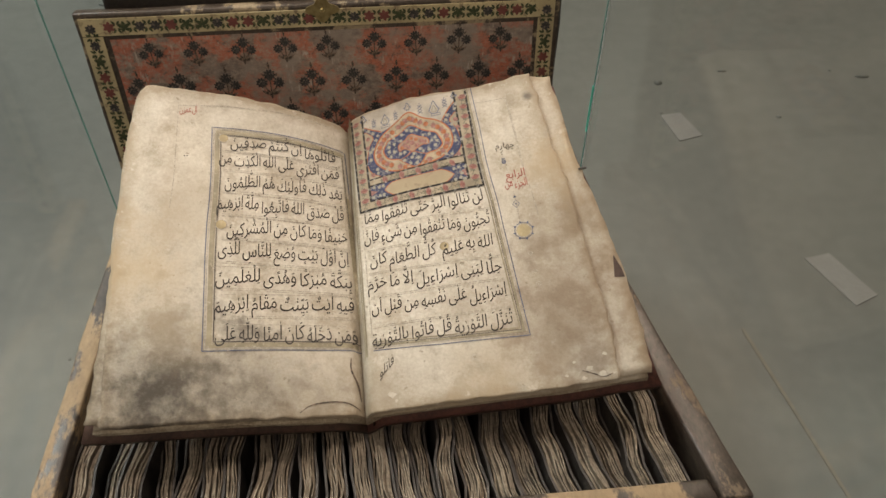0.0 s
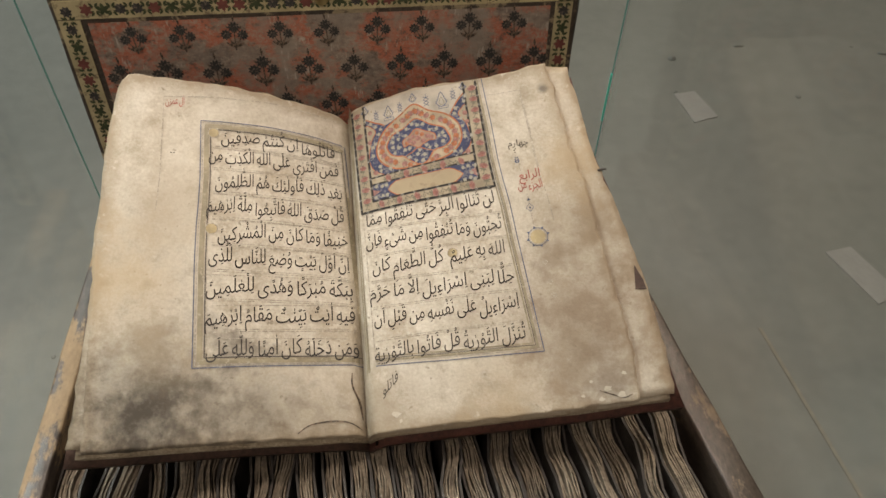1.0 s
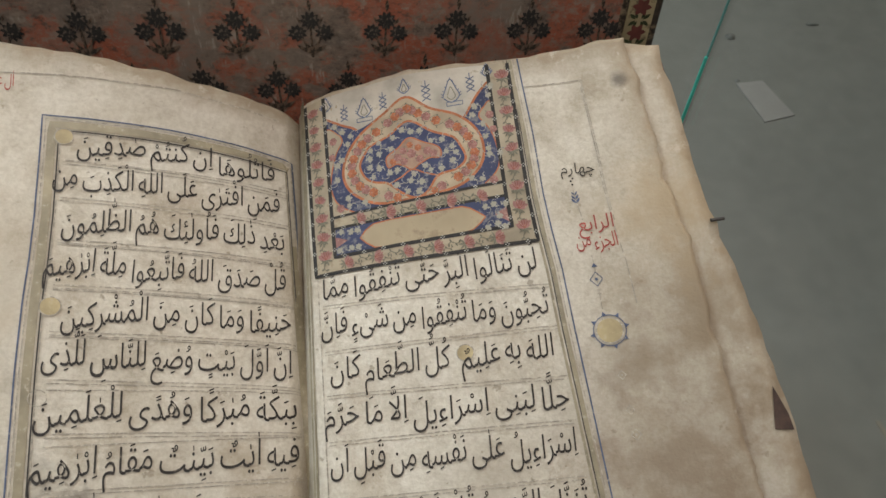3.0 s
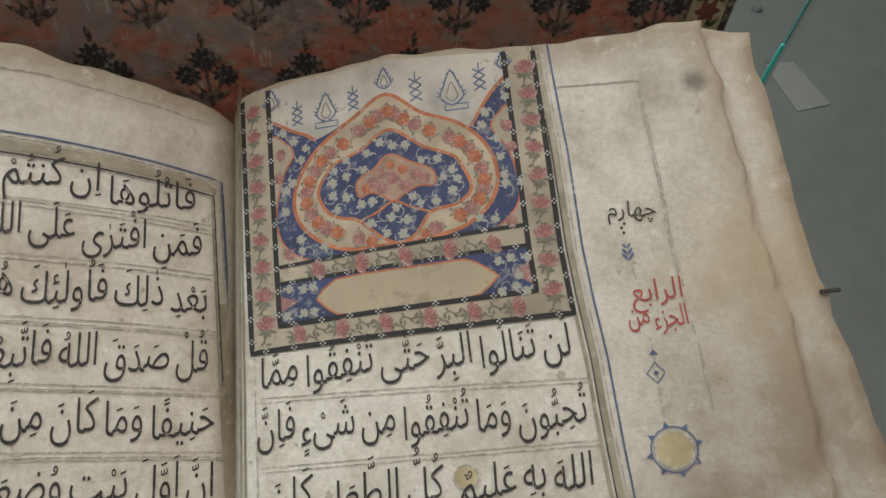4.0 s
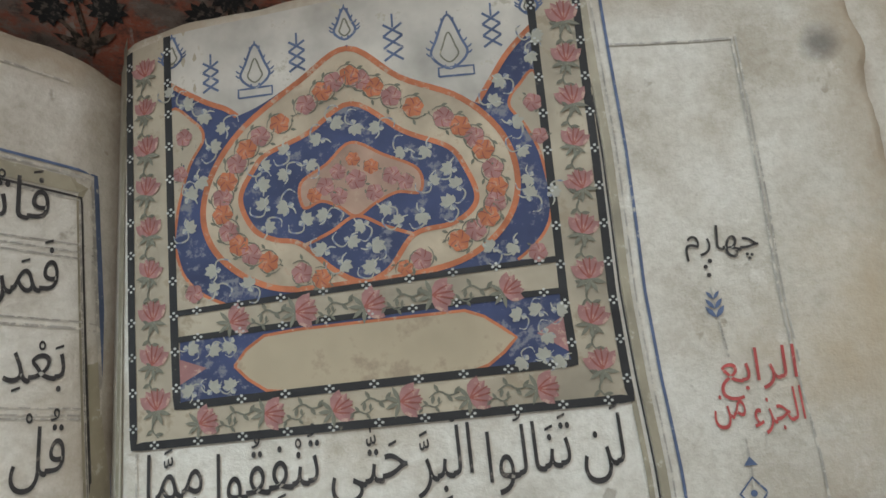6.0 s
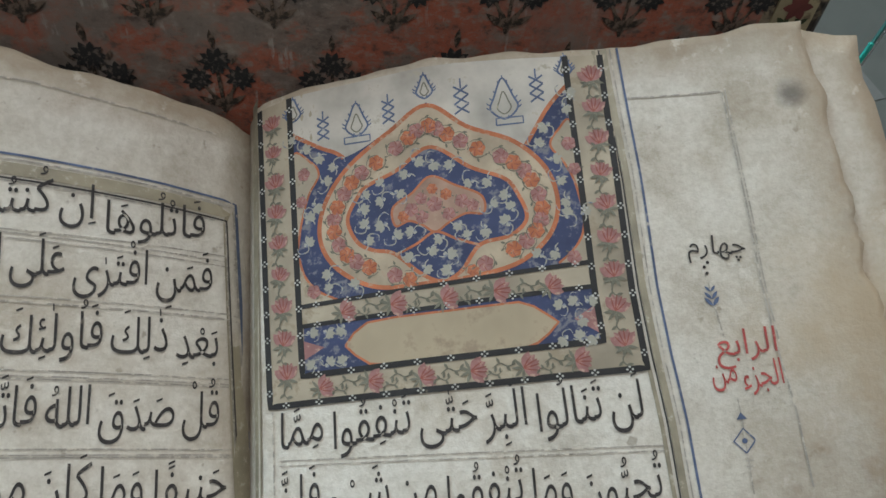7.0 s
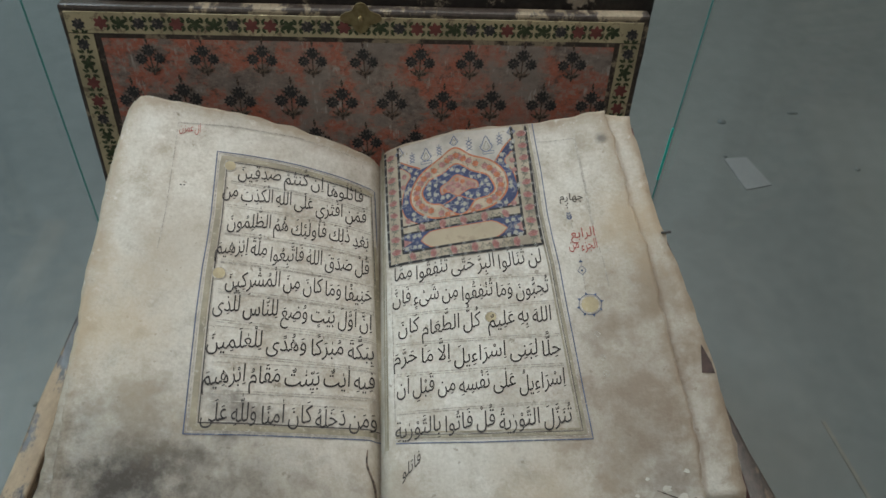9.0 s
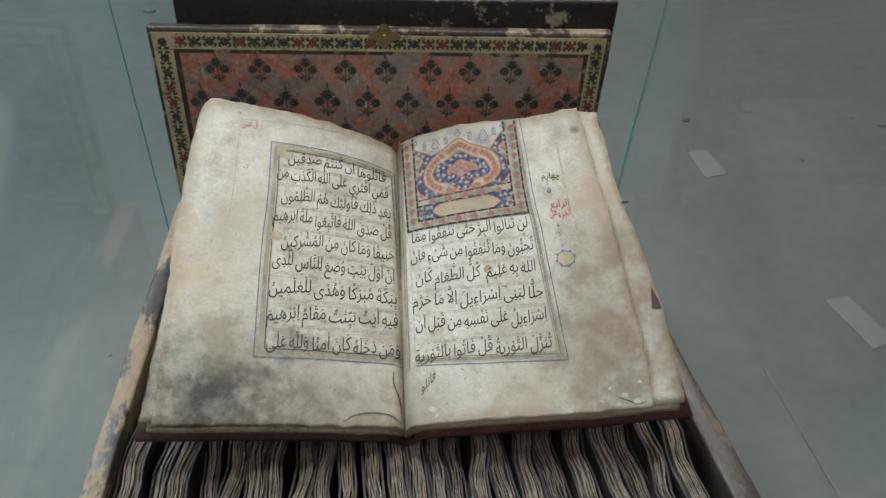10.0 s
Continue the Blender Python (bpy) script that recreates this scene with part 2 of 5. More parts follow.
def red_ground():
    """Red lacquer rubbed to grey-brown in patches, scratched and flecked with pale grounds."""
    m, tree, bsdf = material("rubbed_red_lacquer_ground", 0.6)
    vec = coords(tree, (1, 1, 1.4))
    patch = noise_of(tree, vec, 24.0, 9.0, 0.70)
    fleck = noise_of(tree, vec, 150.0, 7.0, 0.72)
    col = ramp(tree, patch, [(0.36, (0.20, 0.165, 0.140)), (0.46, (0.27, 0.205, 0.165)), (0.50, (0.42, 0.150, 0.095)), (0.57, (0.47, 0.140, 0.080)), (0.64, (0.30, 0.215, 0.170))])
    col = mixed(tree, ramp(tree, fleck, [(0.52, (0, 0, 0)), (0.64, (0.9, 0.9, 0.9))]), col, (0.37, 0.31, 0.25))
    col = mixed(tree, ramp(tree, fleck, [(0.36, (0.85, 0.85, 0.85)), (0.47, (0, 0, 0))]), col, (0.11, 0.080, 0.066))
    rub = noise_of(tree, coords(tree, (1, 1, 0.5)), 13.0, 9.0, 0.76)
    col = mixed(tree, ramp(tree, rub, [(0.48, (0, 0, 0)), (0.60, (0.85, 0.85, 0.85))]), col, (0.29, 0.245, 0.205))
    scratch = noise_of(tree, coords(tree, (1, 1, 0.16)), 330.0, 4.0, 0.65)
    worn = noise_of(tree, vec, 46.0, 6.0, 0.7)
    bare = math_node(tree, "MULTIPLY", ramp(tree, scratch, [(0.54, (0, 0, 0)), (0.62, (1, 1, 1))]), ramp(tree, worn, [(0.50, (0, 0, 0)), (0.60, (0.9, 0.9, 0.9))]))
    col = mixed(tree, bare, col, (0.46, 0.41, 0.345))
    tree.links.new(col, bsdf.inputs["Base Color"])
    bumped(tree, bsdf, fleck, 0.35, 0.0006)
    return m


RED_GROUND = red_ground()
GLASS, gt, gb = material("clear_glass", 0.03)
gb.inputs["Transmission Weight"].default_value = 1.0
gb.inputs["IOR"].default_value = 1.20
gb.inputs["Base Color"].default_value = (0.95, 0.985, 0.975, 1)
GLASS_EDGE, get_, geb = material("green_glass_edge", 0.15)
geb.inputs["Base Color"].default_value = (0.10, 0.30, 0.27, 1)
# brighter copy of the edge green, for the highlight on it
GLASS_EDGE_GLINT, gbt, gbb = material("green_glass_edge_glint", 0.12)
gbb.inputs["Base Color"].default_value = (0.06, 0.62, 0.50, 1)

# ---- mesh helpers ----


def mesh_ob(name, bm, mat, smooth=False):
    me = bpy.data.meshes.new(name)
    bm.normal_update()
    bm.to_mesh(me)
    bm.free()
    me.materials.append(mat)
    if smooth:
        for p in me.polygons:
            p.use_smooth = True
    return new(name, me)


def part(name, bm, mat, parent, label="", smooth=False):
    ob = mesh_ob(name, bm, mat, smooth)
    ob.parent = parent
    if label:
        tagged(ob, label)
    return ob


def box_into(bm, lo, hi, m=Matrix(), bevel=0.0):
    r = bmesh.ops.create_cube(bm, size=1.0)
    c, s = [(a + b) / 2 for a, b in zip(lo, hi)], [b - a for a, b in zip(lo, hi)]
    for v in r["verts"]:
        v.co = m @ Vector([c[i] + v.co[i] * s[i] for i in range(3)])
    if bevel:
        edges = list({e for v in r["verts"] for e in v.link_edges})
        bmesh.ops.bevel(bm, geom=edges, offset=bevel, segments=2, affect="EDGES", profile=0.5)


def box_bm(lo, hi, m=Matrix(), bevel=0.0):
    bm = bmesh.new()
    box_into(bm, lo, hi, m, bevel)
    return bm


def roughened(bm, amount, scale, cuts=0):
    """Cut long edges and shake the surface a little, for worn edges."""
    for _ in range(cuts):
        long = [e for e in bm.edges if e.calc_length() > 0.02]
        if long:
            bmesh.ops.subdivide_edges(bm, edges=long, cuts=1, use_grid_fill=True)
    for v in bm.verts:
        v.co += noise.noise_vector(v.co * scale) * amount
    return bm


# ---- the gallery ----
def slab(name, lo, hi, mat, label, category):
    return tagged(mesh_ob(name, box_bm(lo, hi), mat), label, category, kind="structure")


BASE = -0.14
slab("floor", (-2.6, -2.6, BASE - 0.1), (2.6, 2.2, BASE), PLASTER, "grey painted plaster base under the display", "floor")
slab("wall_north", (-2.6, 2.2, BASE - 0.1), (2.6, 2.35, 2.4), PLASTER, "grey plastered gallery wall", "wall")
slab("wall_south", (-2.6, -2.75, BASE - 0.1), (2.6, -2.6, 2.4), PLASTER, "grey plastered gallery wall", "wall")
slab("wall_west", (-2.75, -2.75, BASE - 0.1), (-2.6, 2.35, 2.4), PLASTER, "grey plastered gallery wall", "wall")
slab("wall_east", (2.6, -2.75, BASE - 0.1), (2.75, 2.35, 2.4), PLASTER, "grey plastered gallery wall", "wall")
slab("ceiling", (-2.75, -2.75, 2.4), (2.75, 2.35, 2.5), CEILING_PAINT, "white painted ceiling", "ceiling")

# lumps and flaws of the plaster, and two pale plates standing in for glass reflections
base_floor = bpy.data.objects["floor"]
for k, (x, y, size) in enumerate(((0.478, 0.684, 0.0058), (0.590, 0.708, 0.0035), (0.460, 0.605, 0.0030), (0.633, 0.580, 0.0040), (0.809, 0.673, 0.0045), (0.765, 0.694, 0.0024), (-0.325, 0.218, 0.0026), (-0.440, 1.016, 0.0055))):
    bm = bmesh.new()
    bmesh.ops.create_icosphere(bm, subdivisions=2, radius=size)
    for v in bm.verts:
        v.co += noise.noise_vector(v.co * 300 + Vector((k, 0, 0))) * size * 0.35
        v.co = Vector((x + v.co.x * (1 if k % 3 != 1 else 2.4), y + v.co.y, BASE + max(v.co.z * 0.7, -0.001)))
    part("plaster_lump", bm, PLASTER, base_floor, "", True)
# reflections of lights in the glass, built as thin pale plates
for name, corners in (("reflection_plate", ((0.456, 0.599), (0.488, 0.603), (0.503, 0.545), (0.466, 0.535))), ("reflection_plate", ((0.548, 0.290), (0.582, 0.296), (0.609, 0.224), (0.576, 0.210)))):
    bm = bmesh.new()
    low = [bm.verts.new((x, y, BASE)) for x, y in corners]
    high = [bm.verts.new((x, y, BASE + 0.0012)) for x, y in corners]
    bm.faces.new(high)
    for i in range(4):
        bm.faces.new((low[i], low[(i + 1) % 4], high[(i + 1) % 4], high[i]))
    tagged(mesh_ob(name, bm, REFLECTION_GREY), "pale flat plate standing in for a light's reflection in the glass", "card", group="cards on the base")

# thin pale strip running along the base, right of the box
bm = roughened(box_bm((0.4275, -0.60, BASE), (0.4312, 0.19, BASE + 0.0010)), 0.0006, 30.0, 3)
for v in bm.verts:
    v.co.x += (0.20 - v.co.y) * 0.13
    v.co.z = max(v.co.z, BASE - 0.0005)
part("floor_strip", bm, BASE_STRIP, base_floor, "thin pale strip along the base")

# ---- the glass case ----
case = tagged(new("glass_case"), "clear glass display case with green polished edges round the box", "display case")
GTOP = 0.66
CASE_L, CASE_R = ((-0.290, -0.35), (-0.262, 0.332)), ((0.345, -0.35), (0.256, 0.332))


def upright(plan, z0, z1):
    """An upright prism over a plan outline."""
    bm = bmesh.new()
    low, high = [bm.verts.new((x, y, z0)) for x, y in plan], [bm.verts.new((x, y, z1)) for x, y in plan]
    bm.faces.new(low[::-1])
    bm.faces.new(high)
    n = len(plan)
    for i in range(n):
        bm.faces.new((low[i], low[(i + 1) % n], high[(i + 1) % n], high[i]))
    bmesh.ops.recalc_face_normals(bm, faces=bm.faces[:])
    return bm


for (x0, y0), (x1, y1), d in ((*CASE_L, -0.004), (*CASE_R, 0.004)):
    part("pane", upright(((x0, y0), (x1, y1), (x1 + d, y1), (x0 + d, y0)), BASE, GTOP), GLASS, case).visible_shadow = False
part("pane", upright(((-0.266, 0.333), (0.260, 0.333), (0.260, 0.337), (-0.266, 0.337)), BASE, GTOP), GLASS, case).visible_shadow = False
for x in (-0.2614, 0.2542):
    part("glass_edge", box_bm((x, 0.3295, BASE), (x + 0.0009, 0.3310, GTOP)), GLASS_EDGE, case, "green polished glass edge")
# light caught in the edge, painted as a brighter green piece
part("glass_edge", box_bm((0.2530, 0.3290, 0.046), (0.2550, 0.3305, 0.104), Matrix(), 0.0003), GLASS_EDGE_GLINT, case, "stretch of the green glass edge painted as its bright glint")

# ---- the lacquered box and its lid ----
lacquer_box = tagged(new("lacquer_box"), "old lacquered wooden box with painted floral lid standing open", "box")
XL, XLI, XR, XRI, YF, YFI, YB, YBI = -0.2475, -0.229, 0.262, 0.240, -0.076, -0.056, 0.322, 0.287


def splay(v):
    """The old box stands wider at its front, most on one side."""
    v.co.x += (0.15 - v.co.y) * (0.17 * v.co.x / 0.262 if v.co.x > 0 else 0.04 * v.co.x / 0.2475)


def wall_part(name, lo, hi, mat, label):
    bm = roughened(box_bm(lo, hi, bevel=0.0022), 0.0016, 38.0, 3)
    for v in bm.verts:
        splay(v)
    return part(name, bm, mat, lacquer_box, label, True)


wall_part("side_wall", (XL, YF, BASE), (XLI, YB, 0.0), BARE_WOOD, "bare tan wood with traces of dark paint")
wall_part("side_wall", (XRI, YF, BASE), (XR, YB, 0.0), LACQUER, "dark worn lacquer with rubbed edges")
wall_part("front_wall", (XLI + 0.001, YF, BASE), (XRI - 0.001, YFI, -0.004), BARE_WOOD, "rubbed brown wood")
wall_part("back_wall", (XLI + 0.001, YBI, BASE), (XRI - 0.001, YB, -0.002), LACQUER, "")
bm = box_bm((XLI + 0.001, YFI + 0.001, BASE), (XRI - 0.001, YBI - 0.001, BASE + 0.012))
for v in bm.verts:
    splay(v)
part("bottom", bm, CRADLE, lacquer_box)

LEAN = radians(5)
LID = Matrix.Translation((0, 0.290, 0.003)) @ Matrix.Rotation(-LEAN, 4, "X")
# local axes of the lid: x across, z up along the board, y to its back
LX0, LX1, LZ = -0.2275, 0.2030, 0.2170
bm = box_bm((LX0, 0, 0), (LX1, 0.012, LZ), Matrix(), 0.0025)
roughened(bm, 0.0012, 40.0, 3)
for v in bm.verts:
    v.co = LID @ v.co
lid = part("lid", bm, LID_FRAME, lacquer_box, "lid panel painted with flower bouquets on rubbed red ground")
bm = roughened(box_bm((-0.2035, 0.0135, 0.002), (0.2080, 0.028, 0.2430), Matrix(), 0.003), 0.0016, 30.0, 3)
for v in bm.verts:
    v.co = LID @ v.co
part("lid_back", bm, LID_BACK, lacquer_box, "black chipped lacquer board behind the painted panel", True)


def lid_plate(name, x0, z0, x1, z1, depth, mat, label=""):
    bm = box_bm((x0, -depth, z0), (x1, -0.0002, z1))
    for v in bm.verts:
        v.co = LID @ v.co
    return part(name, bm, mat, lid, label)


FX0, FX1, FZ0, FZ1 = LX0 + 0.0265, LX1 - 0.0240, 0.018, LZ - 0.0245
lid_plate("cream_border", LX0 + 0.004, LZ - 0.0205, LX1 - 0.0050, LZ - 0.0045, 0.0010, CREAM)
lid_plate("cream_border", LX0 + 0.004, 0.004, LX0 + 0.0215, LZ - 0.0215, 0.0010, CREAM)
lid_plate("cream_border", LX1 - 0.0200, 0.004, LX1 - 0.0050, LZ - 0.0215, 0.0010, CREAM)
lid_plate("red_field", FX0, FZ0, FX1, FZ1, 0.0008, RED_GROUND, "rubbed red lacquer ground")


def polar(n, r, wob=0.0, turn=0.0, petals=5):
    return [((r * (1 + wob * math.cos(petals * a + turn))) * math.cos(a), (r * (1 + wob * math.cos(petals * a + turn))) * math.sin(a))
            for a in (2 * math.pi * i / n for i in range(n))]


def fan(bm, points, place):
    """Fill a star-shaped outline; place(x, y) gives the point in space."""
    cx, cy = sum(p[0] for p in points) / len(points), sum(p[1] for p in points) / len(points)
    c = bm.verts.new(place(cx, cy))
    vs = [bm.verts.new(place(*p)) for p in points]
    for a, b in zip(vs, vs[1:] + vs[:1]):
        bm.faces.new((c, a, b))


def stroke(bm, points, width, place):
    """A flat brush stroke that tapers at both ends."""
    left, right = [], []
    n = len(points)
    for i, (x, y) in enumerate(points):
        ax, ay = points[max(i - 1, 0)]
        bx, by = points[min(i + 1, n - 1)]
        d = math.hypot(bx - ax, by - ay) or 1
        w = width * 0.5 * (0.45 + 0.55 * math.sin(math.pi * (i + 0.3) / (n - 0.4)))
        nx, ny = -(by - ay) / d * w, (bx - ax) / d * w
        left.append(bm.verts.new(place(x + nx, y + ny)))
        right.append(bm.verts.new(place(x - nx, y - ny)))
    for i in range(n - 1):
        bm.faces.new((left[i], right[i], right[i + 1], left[i + 1]))


def leaf_pts(x, y, angle, length, width):
    pts = []
    for t in (0, 0.25, 0.5, 0.75, 1.0, 0.75, 0.5, 0.25):
        side = 1 if len(pts) < 5 else -1
        s = side * width * math.sin(math.pi * t)
        pts.append((x + math.cos(angle) * length * t - math.sin(angle) * s, y + math.sin(angle) * length * t + math.cos(angle) * s))
    return pts


def bouquet_meshes():
    steps = iter(range(5000))
    flat = lambda x, y: Vector((x, next(steps) * -1.0e-6, y))
    heads, stems = bmesh.new(), bmesh.new()
    for hx, hy, r in ((-0.0088, 0.0185, 0.0066), (0.0088, 0.0185, 0.0066), (0.0, 0.0275, 0.0070)):
        for k in range(10):
            a = 2 * math.pi * k / 10 + hx * 40
            fan(heads, leaf_pts(hx, hy, a, r * 1.0, r * 0.24), flat)
        fan(heads, polar(18, r * 0.66, 0.10, 0.0, 9), lambda x, y, hx=hx, hy=hy: Vector((x + hx, -0.0004, y + hy)))
        stroke(stems, [(hx * t * (0.5 + 0.5 * t), hy * t) for t in (0, 0.25, 0.5, 0.75, 0.95)], 0.0016, flat)
    for a, ln in ((0.6, 0.012), (2.54, 0.012), (1.1, 0.010), (2.04, 0.010)):
        fan(stems, leaf_pts(0, 0.003, a, ln, 0.0016), flat)
    fan(stems, leaf_pts(0.0, 0.034, 1.57, 0.009, 0.0013), flat)
    for sx in (-1, 1):
        fan(stems, leaf_pts(sx * 0.0060, 0.0255, 1.57 - sx * 0.5, 0.0055, 0.0009), flat)
    return heads, stems


bh, bs = bouquet_meshes()
first_head = part("bouquet", bh, NAVY, lid)
first_stem = part("bouquet_stem", bs, STEM, first_head)
heads_mesh, stems_mesh = first_head.data, first_stem.data
rng = random.Random(4)
first = True
for row in range(5):
    for col in range(-6, 7):
        x = (col + (0.5 if row % 2 else 0.0)) * 0.0395 - 0.0092
        if not FX0 + 0.012 < x < FX1 - 0.008:
            continue
        m = LID @ Matrix.Translation((x + rng.uniform(-0.001, 0.001), -0.0013, 0.1635 - row * 0.0365)) @ Matrix.Rotation(rng.uniform(-0.08, 0.08), 4, "Y") @ Matrix.Scale(rng.uniform(0.72, 0.78) if row == 0 else rng.uniform(0.80, 0.90), 4)
        if first:
            head, stem, first = first_head, first_stem, False
        else:
            head, stem = new("bouquet", heads_mesh), new("bouquet_stem", stems_mesh)
            head.parent, stem.parent = lid, head
        head.matrix_basis = m


def border_flower_mesh(petals, r):
    bm = bmesh.new()
    steps = iter(range(5000))
    flat = lambda x, y: Vector((x, next(steps) * -1.0e-6, y))
    for k in range(petals):
        fan(bm, leaf_pts(0, 0, 2 * math.pi * k / petals + 0.3, r, r * 0.30), flat)
    return bm


def border_leaf_mesh():
    bm = bmesh.new()
    steps = iter(range(5000))
    flat = lambda x, y: Vector((x, next(steps) * -1.0e-6, y))
    for sx in (-1, 1):
        for sy in (-1, 1):
            fan(bm, leaf_pts(0.0004 * sx, 0.0020 * sy, math.atan2(sy * 1.2, sx), 0.0050, 0.0011), flat)
            fan(bm, leaf_pts(0.0006 * sx, 0.0012 * sy, math.atan2(sy * 0.4, sx), 0.0042, 0.0009), flat)
    return bm


def shared(name, bm, mat):
    me = bpy.data.meshes.new(name)
    bm.to_mesh(me)
    bm.free()
    me.materials.append(mat)
    return me


flower_meshes = [shared("border_flower", border_flower_mesh(6, 0.0056), MAROON), shared("border_flower", border_flower_mesh(8, 0.0050), NAVY), shared("border_flower", border_flower_mesh(5, 0.0056), GREEN_INK)]
leaf_mesh = shared("border_leaf", border_leaf_mesh(), GREEN_INK)


def border_run(x0, z0, x1, z1, count):
    for i in range(count):
        t = (i + 0.5) / count
        spot = LID @ Matrix.Translation((x0 + (x1 - x0) * t, -0.0014, z0 + (z1 - z0) * t)) @ Matrix.Rotation(rng.uniform(0, 3), 4, "Y")
        f = new("border_flower", flower_meshes[(i * 2 + i // 3) % 3])
        f.parent, f.matrix_basis = lid, spot
        t = (i + 1.0) / count
        if i < count - 1:
            spot = LID @ Matrix.Translation((x0 + (x1 - x0) * t, -0.0013, z0 + (z1 - z0) * t)) @ Matrix.Rotation(math.pi / 2 if x0 == x1 else 0, 4, "Y")
            f = new("border_leaf", leaf_mesh)
            f.parent, f.matrix_basis = lid, spot


border_run(LX0 + 0.022, LZ - 0.0125, LX1 - 0.020, LZ - 0.0125, 29)
border_run(LX0 + 0.0128, 0.008, LX0 + 0.0128, LZ - 0.006, 13)
border_run(LX1 - 0.0125, 0.008, LX1 - 0.0125, LZ - 0.006, 13)

bm = bmesh.new()
lobes = [(0.0125 * (1 + 0.22 * math.cos(4 * a)) * math.cos(a), 0.0095 * (1 + 0.22 * math.cos(4 * a)) * math.sin(a)) for a in (2 * math.pi * i / 32 for i in range(32))]
fan(bm, lobes, lambda x, y: Vector((x, 0, y)))
ext = bmesh.ops.extrude_face_region(bm, geom=bm.faces[:])
for v in ext["geom"]:
    if isinstance(v, bmesh.types.BMVert):
        v.co.y -= 0.0014
bmesh.ops.create_uvsphere(bm, u_segments=10, v_segments=6, radius=0.0022, matrix=Matrix.Translation((0, -0.002, 0)))
for v in bm.verts:
    v.co = LID @ Matrix.Translation((-0.0122, -0.0012, LZ - 0.0045)) @ v.co
part("clasp", bm, BRASS, lid, "lobed brass clasp plate")

# ---- bundles of folded leaves filling the box ----


def bundle(x0, x1, seed):
    r = random.Random(seed)
    thing = tagged(new("leaf_bundle"), "bundle of old folded paper leaves standing on edge in the box", "papers", group="leaf bundles in the box")
    top = -0.020 + r.uniform(-0.012, 0.006)
    n = max(6, round((x1 - x0 - 0.004) / 0.0017))
    ys = [YFI + 0.004 + (YBI - YFI - 0.008) * (k / 34) for k in range(35)]
    ph, lean = r.uniform(0, 6), r.uniform(-0.22, 0.22)

    def sway(y, z):
        return 0.0028 * math.sin(y * 46 + ph) + 0.0012 * math.sin(y * 118 + ph * 2) + lean * (z - BASE) * 0.12

    bm = bmesh.new()
    for i in range(n):
        xc = x0 + 0.003 + (x1 - x0 - 0.006) * (i + 0.5) / n
        ztop, p2 = top + r.uniform(-0.0035, 0.0025) - 0.004 * abs(2 * i / n - 1) ** 2, r.uniform(0, 6)
        half = r.uniform(0.00045, 0.00075)
        rows = []
        for y in ys:
            w = 0.0006 * math.sin(y * 150 + p2) + r.uniform(-0.0002, 0.0002)
            z = ztop + 0.0012 * math.sin(y * 60 + p2)
            rows.append([bm.verts.new((xc + w * 0.5 + sway(y, BASE) - half, y, BASE + 0.013)), bm.verts.new((xc + w + sway(y, z) - half, y, z)),
                         bm.verts.new((xc + w + sway(y, z) + half, y, z - r.uniform(0, 0.0006))), bm.verts.new((xc + w * 0.5 + sway(y, BASE) + half, y, BASE + 0.013))])
        for a, b in zip(rows, rows[1:]):
            for k in range(3):
                bm.faces.new((a[k], b[k], b[k + 1], a[k + 1]))
        bm.faces.new(rows[0])
    for v in bm.verts:
        splay(v)
    part("leaves", bm, BUNDLE_PAPER, thing)
    for xc in (x0 + 0.0012, x1 - 0.0012):
        bm = bmesh.new()
        rows = []
        for y in ys[::2]:
            z = top + 0.001 * math.sin(y * 40 + ph) - 0.002
            rows.append([bm.verts.new((xc + sway(y, q) + s * 0.0009, y, q)) for s, q in ((-1, BASE + 0.013), (-1, z), (1, z), (1, BASE + 0.013))])
        for a, b in zip(rows, rows[1:]):
            for k in range(3):
                bm.faces.new((a[k], b[k], b[k + 1], a[k + 1]))
        bm.faces.new(rows[0])
        for v in bm.verts:
            splay(v)
        part("cover", bm, BUNDLE_COVER, thing, "dark leather cover")
    return thing


x = XLI + 0.002
seed = 0
while x < XRI - 0.012:
    w = random.Random(900 + seed).uniform(0.0140, 0.0205)
    bundle(x, min(x + w, XRI - 0.002), seed)
    x += w + random.Random(500 + seed).uniform(0.0005, 0.0030)
    seed += 1

# ---- the open book: its page surface ----
TILT, PAGE, SPAN = radians(17), 0.3075, 0.304
ORIGIN = np.array((0.0, 0.0, 0.0184))
UP = np.array((0.0, math.cos(TILT), math.sin(TILT)))
OUT = np.array((0.0, -math.sin(TILT), math.cos(TILT)))
TOP_L = ([-0.185, -0.165, -0.15, -0.124, -0.1, -0.074, -0.049, -0.022, 0.007], [0.068, 0.0685, 0.068, 0.060, 0.0524, 0.0444, 0.0347, 0.021, 0.0])
TOP_R = ([0.007, 0.011, 0.024, 0.06, 0.095, 0.147, 0.176, 0.215], [0.0, 0.004, 0.0116, 0.0225, 0.031, 0.0395, 0.0465, 0.0510])
FOOT_L = ([-0.200, -0.169, -0.127, -0.088, -0.049, -0.007, 0.003], [0.031, 0.023, 0.016, 0.008, -0.005, -0.017, -0.022])
FOOT_R = ([0.003, 0.012, 0.035, 0.078, 0.121, 0.156, 0.177, 0.215, 0.235], [-0.022, -0.010, -0.008, -0.005, -0.004, -0.003, 0.001, 0.008, 0.010])
SOFT = np.array((-0.006, -0.003, 0.0, 0.003, 0.006))


